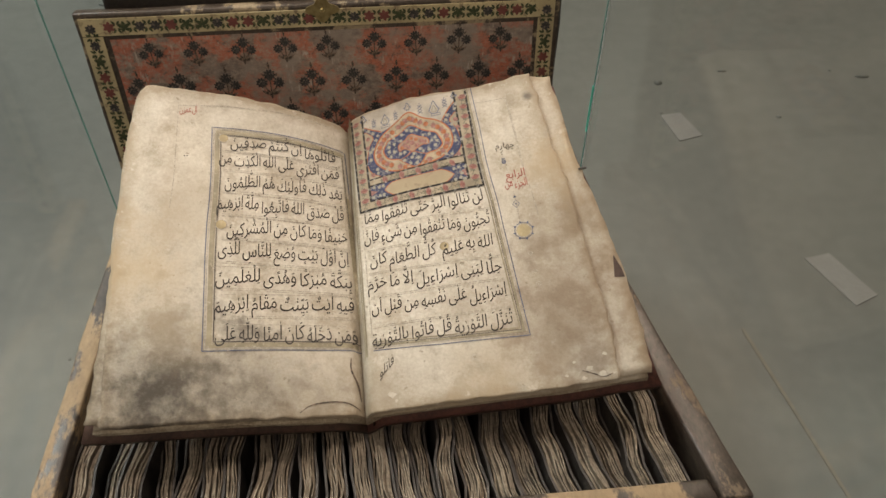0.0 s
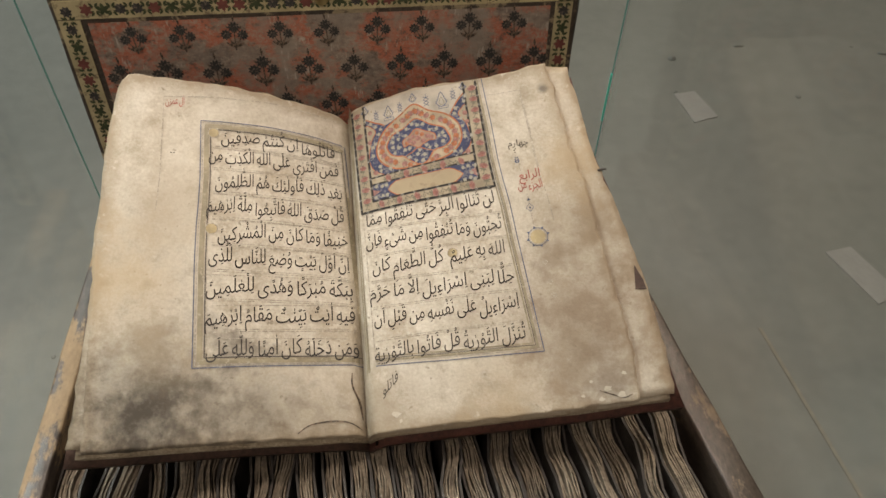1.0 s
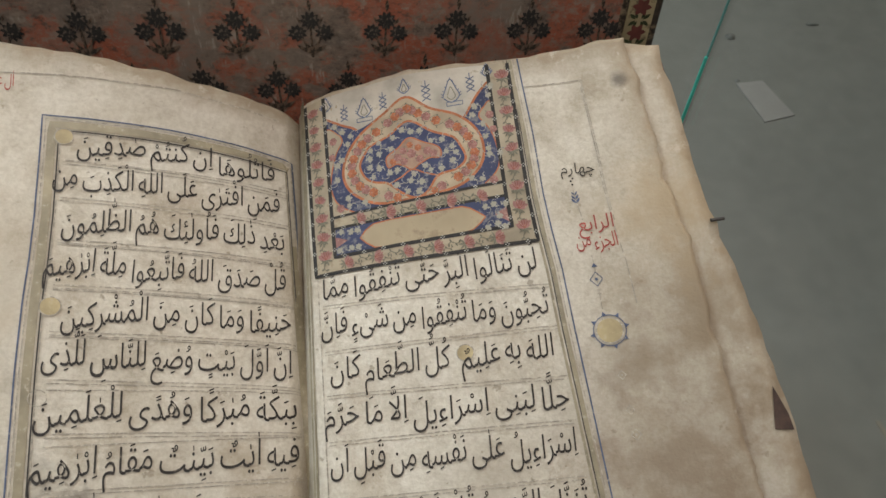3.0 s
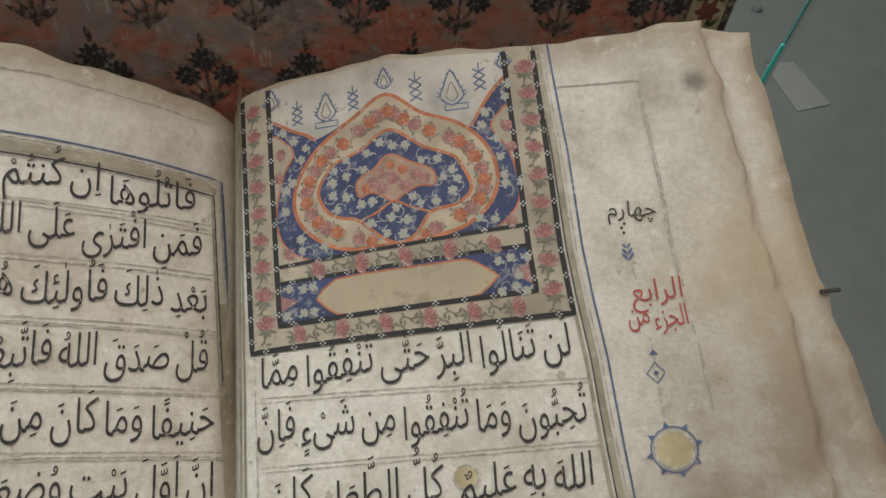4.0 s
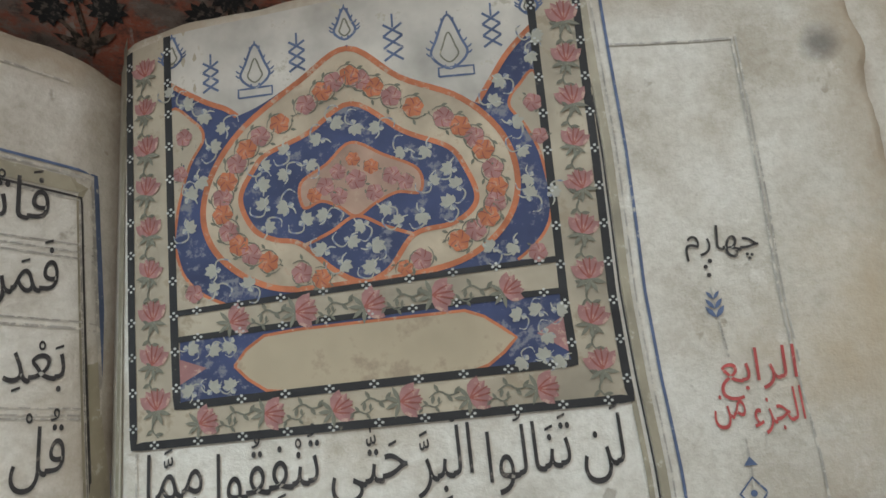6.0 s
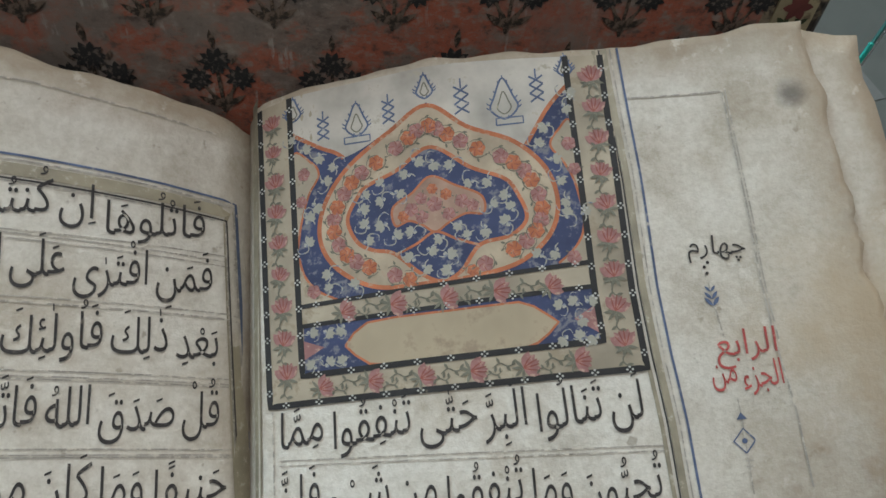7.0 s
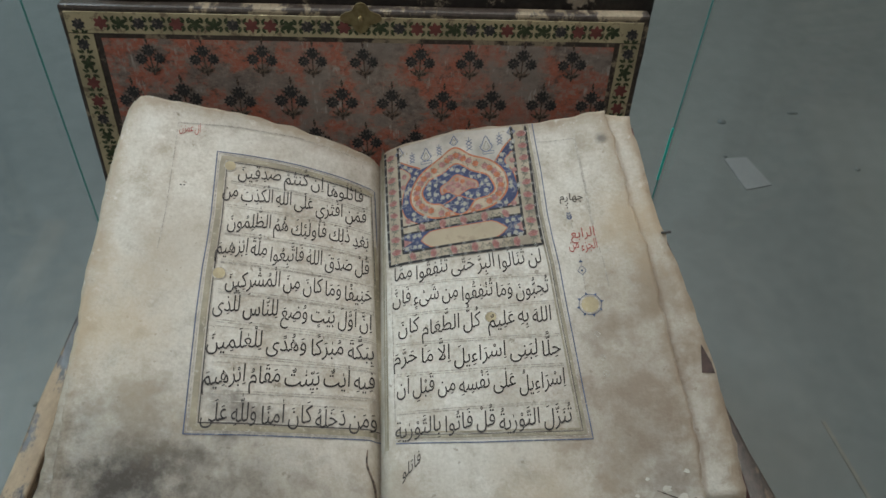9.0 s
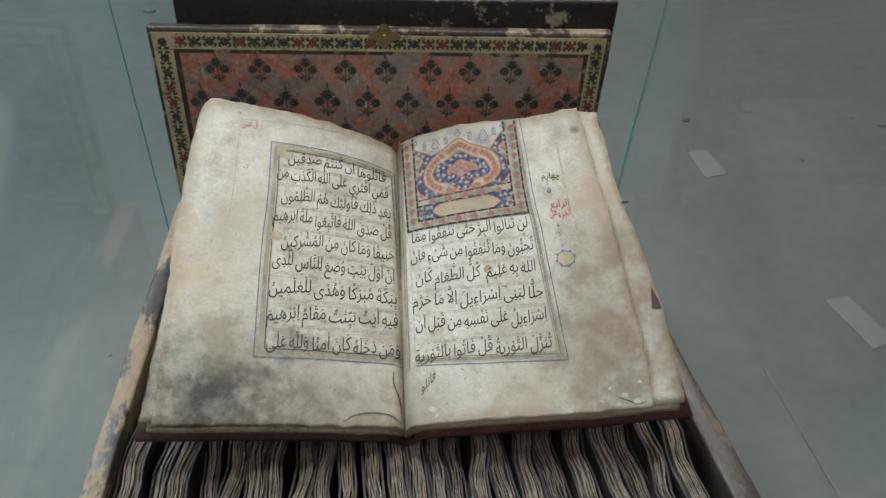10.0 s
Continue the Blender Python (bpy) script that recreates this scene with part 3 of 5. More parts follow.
def lift(x, v, side):
    w = v / SPAN
    foot, top = (FOOT_L, TOP_L) if side < 0 else (FOOT_R, TOP_R)
    near = min(1.0, abs(x - 0.003 - 0.004 * w) / 0.012)
    xs = x + SOFT * near
    dip = 0.0075 * math.exp(-((x - 0.003 - 0.004 * w) / 0.0030) ** 2)
    return float(np.mean((1 - w) * np.interp(xs, *foot) + w * np.interp(xs, *top))) - dip


def ripple(x, v):
    p = Vector((x * 26, v * 17, 3.1))
    return 0.0011 * noise.noise(p) + 0.00018 * noise.noise(p * 4)


# the open book lies a little rolled in its box and spreads towards its foot
BOOK_ROLL = radians(3.7)
ROLLED = np.array(((math.cos(BOOK_ROLL), 0.0, -math.sin(BOOK_ROLL)), (0.0, 1.0, 0.0), (math.sin(BOOK_ROLL), 0.0, math.cos(BOOK_ROLL))))
SPREAD = ([0.0, 0.06, 0.15, 0.18, 0.20, 0.22, 0.31], [0.060, 0.050, 0.036, 0.026, 0.010, 0.0, -0.005])
RISE = ([0.0, 0.20, 0.31], [0.0030, 0.0025, 0.0010])


def book_point(x, v, h):
    x, v = x * (1 + float(np.interp(v, *SPREAD))), v + float(np.interp(v, *RISE))
    return Vector(ROLLED @ (ORIGIN + np.array((x, 0.0, 0.0)) + v * UP + h * OUT))


def on_page(x, v, side, off=0.0):
    return book_point(x, v, lift(x, v, side) + ripple(x, v) * min(1.0, abs(x) / 0.03) + off)


def gutter_x(v):
    return 0.003 + 0.004 * v / PAGE


book = tagged(new("open_book"), "old handwritten book lying open with stained paper pages", "book")


TOP_EDGE = {-1: ([-0.18, -0.085, 0.0, 0.01], [0.3113, 0.3040, 0.2928, 0.2928]), 1: ([0.0, 0.017, 0.07, 0.122, 0.184, 0.205, 0.23], [0.2945, 0.2975, 0.3005, 0.2965, 0.2972, 0.2935, 0.2920])}


def sheet(outer, side, off, v0, v1, nx, nv, rag, seed, thick=0.0006, inner=None):
    """One leaf from the gutter to its outer edge, with ragged edges and a little thickness."""
    bm = bmesh.new()
    grid = []
    for j in range(nv + 1):
        row = []
        for i in range(nx + 1):
            fu, fv = i / nx, j / nv
            v = v0 + (v1 - v0) * fv
            xo = outer(v) + rag * noise.noise(Vector((v * 90, seed, 0))) * 1.4 + rag * 0.5 * noise.noise(Vector((v * 400, seed, 5)))
            xi = gutter_x(v) if inner is None else inner(v)
            x = xi + (xo - xi) * fu
            edge = rag * noise.noise(Vector((x * 80, seed, 9))) * 1.2
            vv = v0 + (v - v0) * (float(np.interp(x, *TOP_EDGE[side])) - PAGE + v1 - v0) / (v1 - v0) + edge * (abs(2 * fv - 1) ** 8)
            row.append((x, max(vv, 0.002)))
        grid.append(row)
    tops = [[bm.verts.new(on_page(x, v, side, off)) for x, v in row] for row in grid]
    lows = [[bm.verts.new(on_page(x, v, side, off - thick)) for x, v in row] for row in grid]
    for j in range(nv):
        for i in range(nx):
            q = (tops[j][i], tops[j][i + 1], tops[j + 1][i + 1], tops[j + 1][i])
            bm.faces.new(q if side > 0 else q[::-1])
            q = (lows[j][i], lows[j + 1][i], lows[j + 1][i + 1], lows[j][i + 1])
            bm.faces.new(q if side > 0 else q[::-1])
    ring = [(j, 0) for j in range(nv + 1)] + [(nv, i) for i in range(1, nx + 1)] + [(j, nx) for j in range(nv - 1, -1, -1)] + [(0, i) for i in range(nx - 1, 0, -1)]
    for (a, b), (c, d) in zip(ring, ring[1:] + ring[:1]):
        bm.faces.new((tops[a][b], tops[c][d], lows[c][d], lows[a][b]))
    bmesh.ops.recalc_face_normals(bm, faces=bm.faces[:])
    bm.verts.index_update()
    layer = bm.loops.layers.uv.new("sheet")
    cells = (nx + 1) * (nv + 1)
    for f in bm.faces:
        for lp in f.loops:
            k = lp.vert.index % cells
            lp[layer].uv = ((k % (nx + 1)) / nx, (k // (nx + 1)) / nv)
    return bm


LEFT_OUT = ([0.0, 0.02, 0.13, 0.225, 0.255, 0.300, 0.3113], [-0.1825, -0.1842, -0.1819, -0.1812, -0.1775, -0.1690, -0.1600])
RIGHT_OUT = ([0.0, 0.012, 0.027, 0.058, 0.11, 0.15, 0.20, 0.25, 0.285, 0.297], [0.192, 0.200, 0.2015, 0.2025, 0.1980, 0.1950, 0.1940, 0.1895, 0.1860, 0.1825])
LEAF_OUT = ([0.0, 0.018, 0.076, 0.12, 0.193, 0.253, 0.285, 0.2935], [0.2225, 0.2268, 0.2249, 0.2209, 0.2105, 0.2062, 0.2040, 0.2010])
left_edge = lambda v: float(np.interp(v, *LEFT_OUT))
right_edge = lambda v: float(np.interp(v, *RIGHT_OUT))
leaf_edge = lambda v: float(np.interp(v, *LEAF_OUT))
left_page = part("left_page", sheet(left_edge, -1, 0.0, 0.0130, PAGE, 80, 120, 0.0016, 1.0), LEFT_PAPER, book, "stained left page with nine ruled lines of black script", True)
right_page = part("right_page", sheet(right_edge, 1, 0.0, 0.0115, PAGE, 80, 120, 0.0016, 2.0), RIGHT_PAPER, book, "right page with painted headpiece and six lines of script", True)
part("leaf", sheet(lambda v: min(left_edge(v) - 0.0015, -0.1955 + 0.0300 * v / PAGE), -1, -0.0016, 0.0165, PAGE - 0.004, 30, 40, 0.0016, 3.0), LEFT_PAPER, book, "", True)
part("leaf", sheet(lambda v: min(left_edge(v) - 0.0005, -0.1890 + 0.0240 * v / PAGE), -1, -0.0030, 0.0125, PAGE - 0.003, 30, 40, 0.0014, 4.0), LEFT_PAPER, book, "", True)
part("leaf", sheet(leaf_edge, 1, -0.0042, 0.0135, PAGE - 0.001, 30, 40, 0.0014, 5.0), RIGHT_PAPER, book, "longer leaf showing beside the upper one", True)
part("leaf", sheet(lambda v: leaf_edge(v) - 0.005, 1, -0.0058, 0.010, PAGE - 0.004, 30, 40, 0.0014, 6.0), RIGHT_PAPER, book, "", True)

# the thicknesses of leaves below, as edges
for side, outer, count, deep in ((-1, lambda v: -0.1900 + 0.0240 * v / PAGE, 6, 0.0120), (1, lambda v: leaf_edge(v) - 0.003, 5, 0.0090)):
    for k in range(count):
        off = (-0.0042 if side < 0 else -0.0064) - (deep - 0.0042) * k / count
        part("leaf", sheet(outer, side, off, 0.010 + 0.001 * (k % 2), PAGE - 0.003, 10, 12, 0.0014, 10.0 + k + side, 0.0009), EDGE_PAPER, book, "", True)

part("board", sheet(lambda v: -0.2000 + 0.0290 * v / PAGE, -1, -0.0132, 0.006, PAGE - 0.006, 16, 18, 0.0008, 31.0, 0.0080), LEATHER, book, "dark brown leather cover board", True)
part("board", sheet(lambda v: 0.2325 - 0.0290 * v / PAGE, 1, -0.0126, 0.005, PAGE - 0.006, 16, 18, 0.0008, 32.0, 0.0090), RED_LEATHER, book, "dark reddish brown leather cover board", True)
bm = bmesh.new()
rows = []
for j in range(13):
    v = 0.007 + (PAGE - 0.030) * j / 12
    row = []
    for k in range(13):
        a = math.pi * k / 12
        x = gutter_x(v) - 0.024 * math.cos(a)
        base = lift(x, max(v, 0), -1 if k < 6 else 1) - (0.015 if k < 6 else 0.0145)
        row.append(bm.verts.new(book_point(x, v, base - 0.004 * math.sin(a))))
    rows.append(row)
for a, b in zip(rows, rows[1:]):
    for k in range(12):
        bm.faces.new((a[k], a[k + 1], b[k + 1], b[k]))
bmesh.ops.solidify(bm, geom=bm.faces[:], thickness=0.002)
part("spine", bm, LEATHER, book, "", True)

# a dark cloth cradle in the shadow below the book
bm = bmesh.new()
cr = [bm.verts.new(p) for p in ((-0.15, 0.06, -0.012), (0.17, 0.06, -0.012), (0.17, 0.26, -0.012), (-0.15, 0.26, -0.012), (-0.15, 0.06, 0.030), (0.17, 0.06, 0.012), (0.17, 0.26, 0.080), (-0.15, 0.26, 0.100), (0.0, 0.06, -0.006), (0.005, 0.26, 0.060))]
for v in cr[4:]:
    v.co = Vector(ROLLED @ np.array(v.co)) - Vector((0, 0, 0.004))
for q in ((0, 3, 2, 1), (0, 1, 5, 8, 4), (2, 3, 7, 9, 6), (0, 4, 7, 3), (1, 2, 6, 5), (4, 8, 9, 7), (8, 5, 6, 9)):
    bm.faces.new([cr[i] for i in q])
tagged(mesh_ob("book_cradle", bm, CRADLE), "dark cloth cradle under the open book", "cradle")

# ---- painting and writing on the pages ----
INKLIFT = 0.00036


def flat_fill(outline, cell=0.0032):
    """A filled outline in page measures, cut fine enough to follow the page."""
    bm = bmesh.new()
    vs = [bm.verts.new((x, v, 0)) for x, v in outline]
    es = [bm.edges.new((a, b)) for a, b in zip(vs, vs[1:] + vs[:1])]
    bmesh.ops.triangle_fill(bm, edges=es, use_beauty=True)
    for _ in range(6):
        long = [e for e in bm.edges if e.calc_length() > cell]
        if not long:
            break
        bmesh.ops.subdivide_edges(bm, edges=long, cuts=1)
        bmesh.ops.triangulate(bm, faces=[f for f in bm.faces if len(f.verts) > 3])
    return bm


def to_page(bm, side, off):
    for v in bm.verts:
        v.co = on_page(v.co.x, v.co.y, side, INKLIFT + off * 0.5)
    bmesh.ops.recalc_face_normals(bm, faces=bm.faces[:])
    return bm


def paint(name, outline, mat, page, side, off, label=""):
    return part(name, to_page(flat_fill(outline), side, off), mat, page, label)


def band(points, width, step=0.003):
    """A ruled line of even width as a mesh in page measures."""
    dense = []
    for (ax, ay), (bx, by) in zip(points, points[1:]):
        n = max(1, int(math.hypot(bx - ax, by - ay) / step))
        dense += [(ax + (bx - ax) * i / n, ay + (by - ay) * i / n) for i in range(n)]
    dense.append(points[-1])
    bm = bmesh.new()
    rows = []
    for i, (x, y) in enumerate(dense):
        ax, ay = dense[max(i - 1, 0)]
        bx, by = dense[min(i + 1, len(dense) - 1)]
        d = math.hypot(bx - ax, by - ay) or 1
        nx, ny = -(by - ay) / d * width / 2, (bx - ax) / d * width / 2
        rows.append((bm.verts.new((x + nx, y + ny, 0)), bm.verts.new((x - nx, y - ny, 0))))
    for a, b in zip(rows, rows[1:]):
        bm.faces.new((a[0], a[1], b[1], b[0]))
    return bm


def rule(name, points, width, mat, page, side, off=0.0):
    return part(name, to_page(band(points, width), side, off), mat, page)


def smooth_curve(points, per=6, closed=False):
    """Catmull-Rom through the points."""
    n = len(points)
    out = []
    for i in range(n if closed else n - 1):
        p = [points[(i + k) % n] if closed else points[min(max(i + k, 0), n - 1)] for k in (-1, 0, 1, 2)]
        for j in range(per):
            t = j / per
            out.append(tuple(0.5 * (2 * p[1][d] + (p[2][d] - p[0][d]) * t + (2 * p[0][d] - 5 * p[1][d] + 4 * p[2][d] - p[3][d]) * t * t
                                    + (3 * p[1][d] - p[0][d] - 3 * p[2][d] + p[3][d]) * t ** 3) for d in (0, 1)))
    if not closed:
        out.append(points[-1])
    return out


# ---- script: joined letter forms set from right to left ----
FORMS = {0x0627: (0xFE8D, 2), 0x0628: (0xFE8F, 4), 0x0629: (0xFE93, 2), 0x062A: (0xFE95, 4), 0x062B: (0xFE99, 4), 0x062C: (0xFE9D, 4), 0x062D: (0xFEA1, 4),
         0x062E: (0xFEA5, 4), 0x062F: (0xFEA9, 2), 0x0630: (0xFEAB, 2), 0x0631: (0xFEAD, 2), 0x0632: (0xFEAF, 2), 0x0633: (0xFEB1, 4), 0x0634: (0xFEB5, 4),
         0x0635: (0xFEB9, 4), 0x0636: (0xFEBD, 4), 0x0637: (0xFEC1, 4), 0x0638: (0xFEC5, 4), 0x0639: (0xFEC9, 4), 0x063A: (0xFECD, 4), 0x0641: (0xFED1, 4),
         0x0642: (0xFED5, 4), 0x0643: (0xFED9, 4), 0x0644: (0xFEDD, 4), 0x0645: (0xFEE1, 4), 0x0646: (0xFEE5, 4), 0x0647: (0xFEE9, 4), 0x0648: (0xFEED, 2),
         0x0649: (0xFEEF, 2), 0x064A: (0xFEF1, 4), 0x0626: (0xFE89, 4), 0x0621: (0xFE80, 1), 0x0686: (0xFB7A, 4)}
MARKS = range(0x064B, 0x0653)


def shaped(text):
    """Pairs of (form, marks) in reading order; a space is (None, [])."""
    units = []
    for ch in text:
        c = ord(ch)
        if c in MARKS or c == 0x0670:
            units[-1][1].append(c)
        elif ch == " ":
            units.append([None, []])
        elif c == 0x0627 and units and units[-1][0] == 0x0644:
            units[-1][0] = "la"
        else:
            units.append([c, []])
    kind = lambda u: 0 if u is None else 2 if u == "la" else FORMS[u][1]
    out = []
    for i, (u, marks) in enumerate(units):
        if u is None:
            out.append((None, []))
            continue
        prev = i > 0 and kind(units[i - 1][0]) == 4 and kind(u) > 1
        nxt = i + 1 < len(units) and kind(u) == 4 and kind(units[i + 1][0]) > 1
        if u == "la" and prev:
            out += [(0xFEE0, marks), (0xFE8E, [])]
            continue
        base = 0xFEFB if u == "la" else FORMS[u][0]
        out.append((base + ((3 if prev else 2) if nxt else (1 if prev else 0)), marks))
    return out


LEFT_LINES = ["فَاتْلُوهَا اِن كُنتُمْ صٰدِقِينَ", "فَمَنِ افْتَرٰى عَلَى اللهِ الْكَذِبَ مِن", "بَعْدِ ذٰلِكَ فَاُولٰئِكَ هُمُ الظّٰلِمُونَ", "قُلْ صَدَقَ اللهُ فَاتَّبِعُوا مِلَّةَ اِبْرٰهِيمَ",
              "حَنِيفًا وَمَا كَانَ مِنَ الْمُشْرِكِينَ", "اِنَّ اَوَّلَ بَيْتٍ وُضِعَ لِلنَّاسِ لَلَّذِى", "بِبَكَّةَ مُبٰرَكًا وَهُدًى لِلْعٰلَمِينَ", "فِيهِ اٰيٰتٌ بَيِّنٰتٌ مَقَامُ اِبْرٰهِيمَ", "وَمَن دَخَلَهُ كَانَ اٰمِنًا وَلِلّٰهِ عَلَى"]
RIGHT_LINES = ["لَن تَنَالُوا الْبِرَّ حَتّٰى تُنْفِقُوا مِمَّا", "تُحِبُّونَ وَمَا تُنْفِقُوا مِن شَىْءٍ فَاِنَّ", "اللهَ بِهِ عَلِيمٌ   كُلُّ الطَّعَامِ كَانَ", "حِلًّا لِبَنِى اِسْرَاءِيلَ اِلَّا مَا حَرَّمَ",
               "اِسْرَاءِيلُ عَلٰى نَفْسِهِ مِن قَبْلِ اَن", "تُنَزَّلَ التَّوْرٰيةُ قُلْ فَاتُوا بِالتَّوْرٰيةِ"]
SMALL = {"heading": "اٰل عمرٰن", "fourth": "چهارم", "red_a": "الرابع", "red_b": "الجزء من", "catch": "فاتلو"}


# flattening and weight for the forms that fill badly otherwise
FILL = {0x64C: (5, -0.003), 0x64F: (7, -0.003), 0xFE80: (7, -0.003), 0xFE94: (7, -0.003), 0xFEB1: (3, 0.007), 0xFEB4: (4, -0.003), 0xFEB8: (4, -0.003), 0xFEBB: (2, -0.003), 0xFEBF: (2, -0.003),
        0xFEC4: (5, -0.003), 0xFEC8: (5, -0.003), 0xFEDA: (6, -0.003), 0xFEDE: (5, -0.003), 0xFEE2: (4, -0.003), 0xFEE6: (7, -0.001), 0xFEEA: (7, -0.003), 0xFEEB: (5, -0.003), 0xFEEC: (6, 0.005)}


def glyph_book(codes):
    """Flat outlines and advance of each letter form from the built-in font."""
    made = []
    for c in sorted(codes):
        for body in (chr(c), chr(c) * 2):
            cu = bpy.data.curves.new("letter", "FONT")
            cu.body = body
            cu.resolution_u, cu.offset = FILL.get(c, (3, -0.003))
            made.append((c, len(body), new("letter", cu)))
    bpy.context.view_layer.update()
    deps = bpy.context.evaluated_depsgraph_get()
    book_of, first_width = {}, {}
    for c, n, ob in made:
        me = bpy.data.meshes.new_from_object(ob.evaluated_get(deps))
        xs = [v.co.x for v in me.vertices]
        if n == 1:
            bm = bmesh.new()
            bm.from_mesh(me)
            bmesh.ops.triangulate(bm, faces=bm.faces[:])
            bm.verts.index_update()
            book_of[c] = [[(v.co.x, v.co.y) for v in bm.verts], [[v.index for v in f.verts] for f in bm.faces], 0.0]
            bm.free()
            first_width[c] = max(xs) - min(xs)
        else:
            book_of[c][2] = max(xs) - min(xs) - first_width[c]
        bpy.data.meshes.remove(me)
    for _, _, ob in made:
        cu = ob.data
        bpy.data.objects.remove(ob)
        bpy.data.curves.remove(cu)
    return book_of


CODES = set()
for words in LEFT_LINES + RIGHT_LINES + list(SMALL.values()):
    for form, marks in shaped(words):
        CODES |= ({form} if form else set()) | set(marks)
GLYPHS = glyph_book(CODES)


def set_line(text, place, sx, sy, start_x=0.0, seed=0):
    """Mesh of one line; place(x, y) maps writing measures (x to the left is negative) to space."""
    r = random.Random(seed)
    verts, faces = [], []

    def put(points, polys, dx, dy, k=1.0):
        b = len(verts)
        verts.extend(place((px * k + dx) * sx, (py * k + dy) * sy) for px, py in points)
        faces.extend([b + i for i in f] for f in polys)

    pen, drop = start_x, 0.10
    for form, marks in shaped(text):
        if form is None:
            pen, drop = pen - 0.15, 0.10 + r.uniform(-0.03, 0.03)
            continue
        pts, polys, adv = GLYPHS[form]
        pts = [(px + 0.07 * py, py) for px, py in pts]
        pen, dy = pen - adv, drop
        drop -= 0.10 * adv
        put(pts, polys, pen, dy)
        lo, hi = min(p[1] for p in pts), max(p[1] for p in pts)
        mid = pen + (min(p[0] for p in pts) + max(p[0] for p in pts)) / 2
        above = max(hi, 0.40) + 0.04
        for c in sorted(marks, key=lambda q: q != 0x0651):
            mp, mf, _ = GLYPHS[c]
            mx = (min(p[0] for p in mp) + max(p[0] for p in mp)) / 2
            ml, mh = min(p[1] for p in mp), max(p[1] for p in mp)
            if c in (0x0650, 0x064D):
                put(mp, mf, mid - mx * 0.8, dy + min(lo, 0.0) - 0.04 - mh * 0.8, 0.8)
            else:
                put(mp, mf, mid - mx * 0.8, dy + above - ml * 0.8, 0.8)
                above += (mh - ml) * 0.8 + 0.03
    me = bpy.data.meshes.new("text_line")
    me.from_pydata(verts, [], faces)
    return me


def line_length(text):
    return sum(0.15 if f is None else GLYPHS[f][2] for f, _ in shaped(text))


def write(name, text, page, side, x_right, x_left, v_right, v_left, height, mat, seed=0):
    sx = (x_right - x_left) / line_length(text)
    slope = (v_left - v_right) / (x_left - x_right)
    me = set_line(text, lambda x, y: on_page(x_right + x, v_right + slope * x + y, side, INKLIFT + 0.00016), sx, height / 0.72, 0.0, seed)
    me.materials.append(mat)
    ob = new(name, me)
    ob.parent = page
    return ob


# left page: ruled frame, nine lines, roundels and margin rules
def left_spot(a, b):
    top = (-0.1079 + 0.1110 * a, 0.2709 - 0.001 * a - 0.0067 * a * a)
    foot = (-0.1135 + 0.1215 * a, 0.0688 - 0.0004 * a)
    return (foot[0] + (top[0] - foot[0]) * b, foot[1] + (top[1] - foot[1]) * b)


def left_ring(i, j):
    """The frame's outline, drawn in by i across and j up."""
    r = 1 - i * 0.35
    head = [left_spot(r + (i - r) * k / 6, 1 - j) for k in range(7)]
    return [left_spot(i, j), left_spot(r, j)] + head + [left_spot(i, j)]


for inset, width, mat in ((0.0, 0.0007, BLUE_INK), (0.014, 0.0005, GREY_INK), (0.040, 0.0038, GOLD), (0.066, 0.0006, INK), (0.073, 0.0004, GREY_INK)):
    rule("frame_rule", left_ring(inset, inset * 0.55), width, mat, left_page, -1, 0.00005)
LEFT_ROWS = [(-0.0049, 0.2486, -0.0933, 0.2545), (-0.0030, 0.2315, -0.1029, 0.2357), (-0.0014, 0.2107, -0.0983, 0.2151), (-0.0013, 0.1892, -0.1038, 0.1938), (0.0004, 0.1680, -0.0954, 0.1724),
             (0.0001, 0.1464, -0.1019, 0.1509), (0.0015, 0.1246, -0.1040, 0.1274), (0.0017, 0.1035, -0.1049, 0.1029), (0.0027, 0.0766, -0.1047, 0.0773)]
for i, (words, (xr, vr, xl, vl)) in enumerate(zip(LEFT_LINES, LEFT_ROWS)):
    write("text_line", words, left_page, -1, xr, xl, vr - 0.0008, vl - 0.0008, 0.0108 + 0.0002 * i, INK, i)
    for dv in (-0.0062, -0.0078, 0.0128):
        rule("line_rule", [(left_spot(0.085, 0)[0] + 0.004, vl + dv), (left_spot(0.965, 0)[0], vr + dv)], 0.0004, GREY_INK, left_page, -1)


def roundel(name, x, v, r, side, page, mat, ring=None, off=0.0002):
    bm = flat_fill([(x + px, v + py) for px, py in polar(24, r)], 0.004)
    ob = part(name, to_page(bm, side, off), mat, page)
    if ring:
        part("ring", to_page(band([(x + px, v + py) for px, py in polar(28, r * 1.06) + polar(28, r * 1.06)[:1]], r * 0.12, 1.0), side, off + 0.0001), ring, page)
    return ob


roundel("gold_roundel", -0.0985, 0.2604, 0.0038, -1, left_page, GOLD_DOT, GREY_INK)
roundel("gold_roundel", -0.0995, 0.1776, 0.0040, -1, left_page, GOLD_DOT, GREY_INK)
part("pencil_ring", to_page(band([(-0.1023 + px, 0.1367 + py) for px, py in polar(20, 0.0036) + polar(20, 0.0036)[:1]], 0.0004, 1.0), -1, 0.0002), GREY_INK, left_page)
rule("margin_rule", [(-0.1402, 0.1920), (-0.1353, 0.2908), (-0.100, 0.2925), (-0.050, 0.2915), (-0.002, 0.2860)], 0.0005, GREY_INK, left_page, -1)
write("heading", SMALL["heading"], left_page, -1, -0.1200, -0.1345, 0.2835, 0.2840, 0.0065, RED_INK, 50)
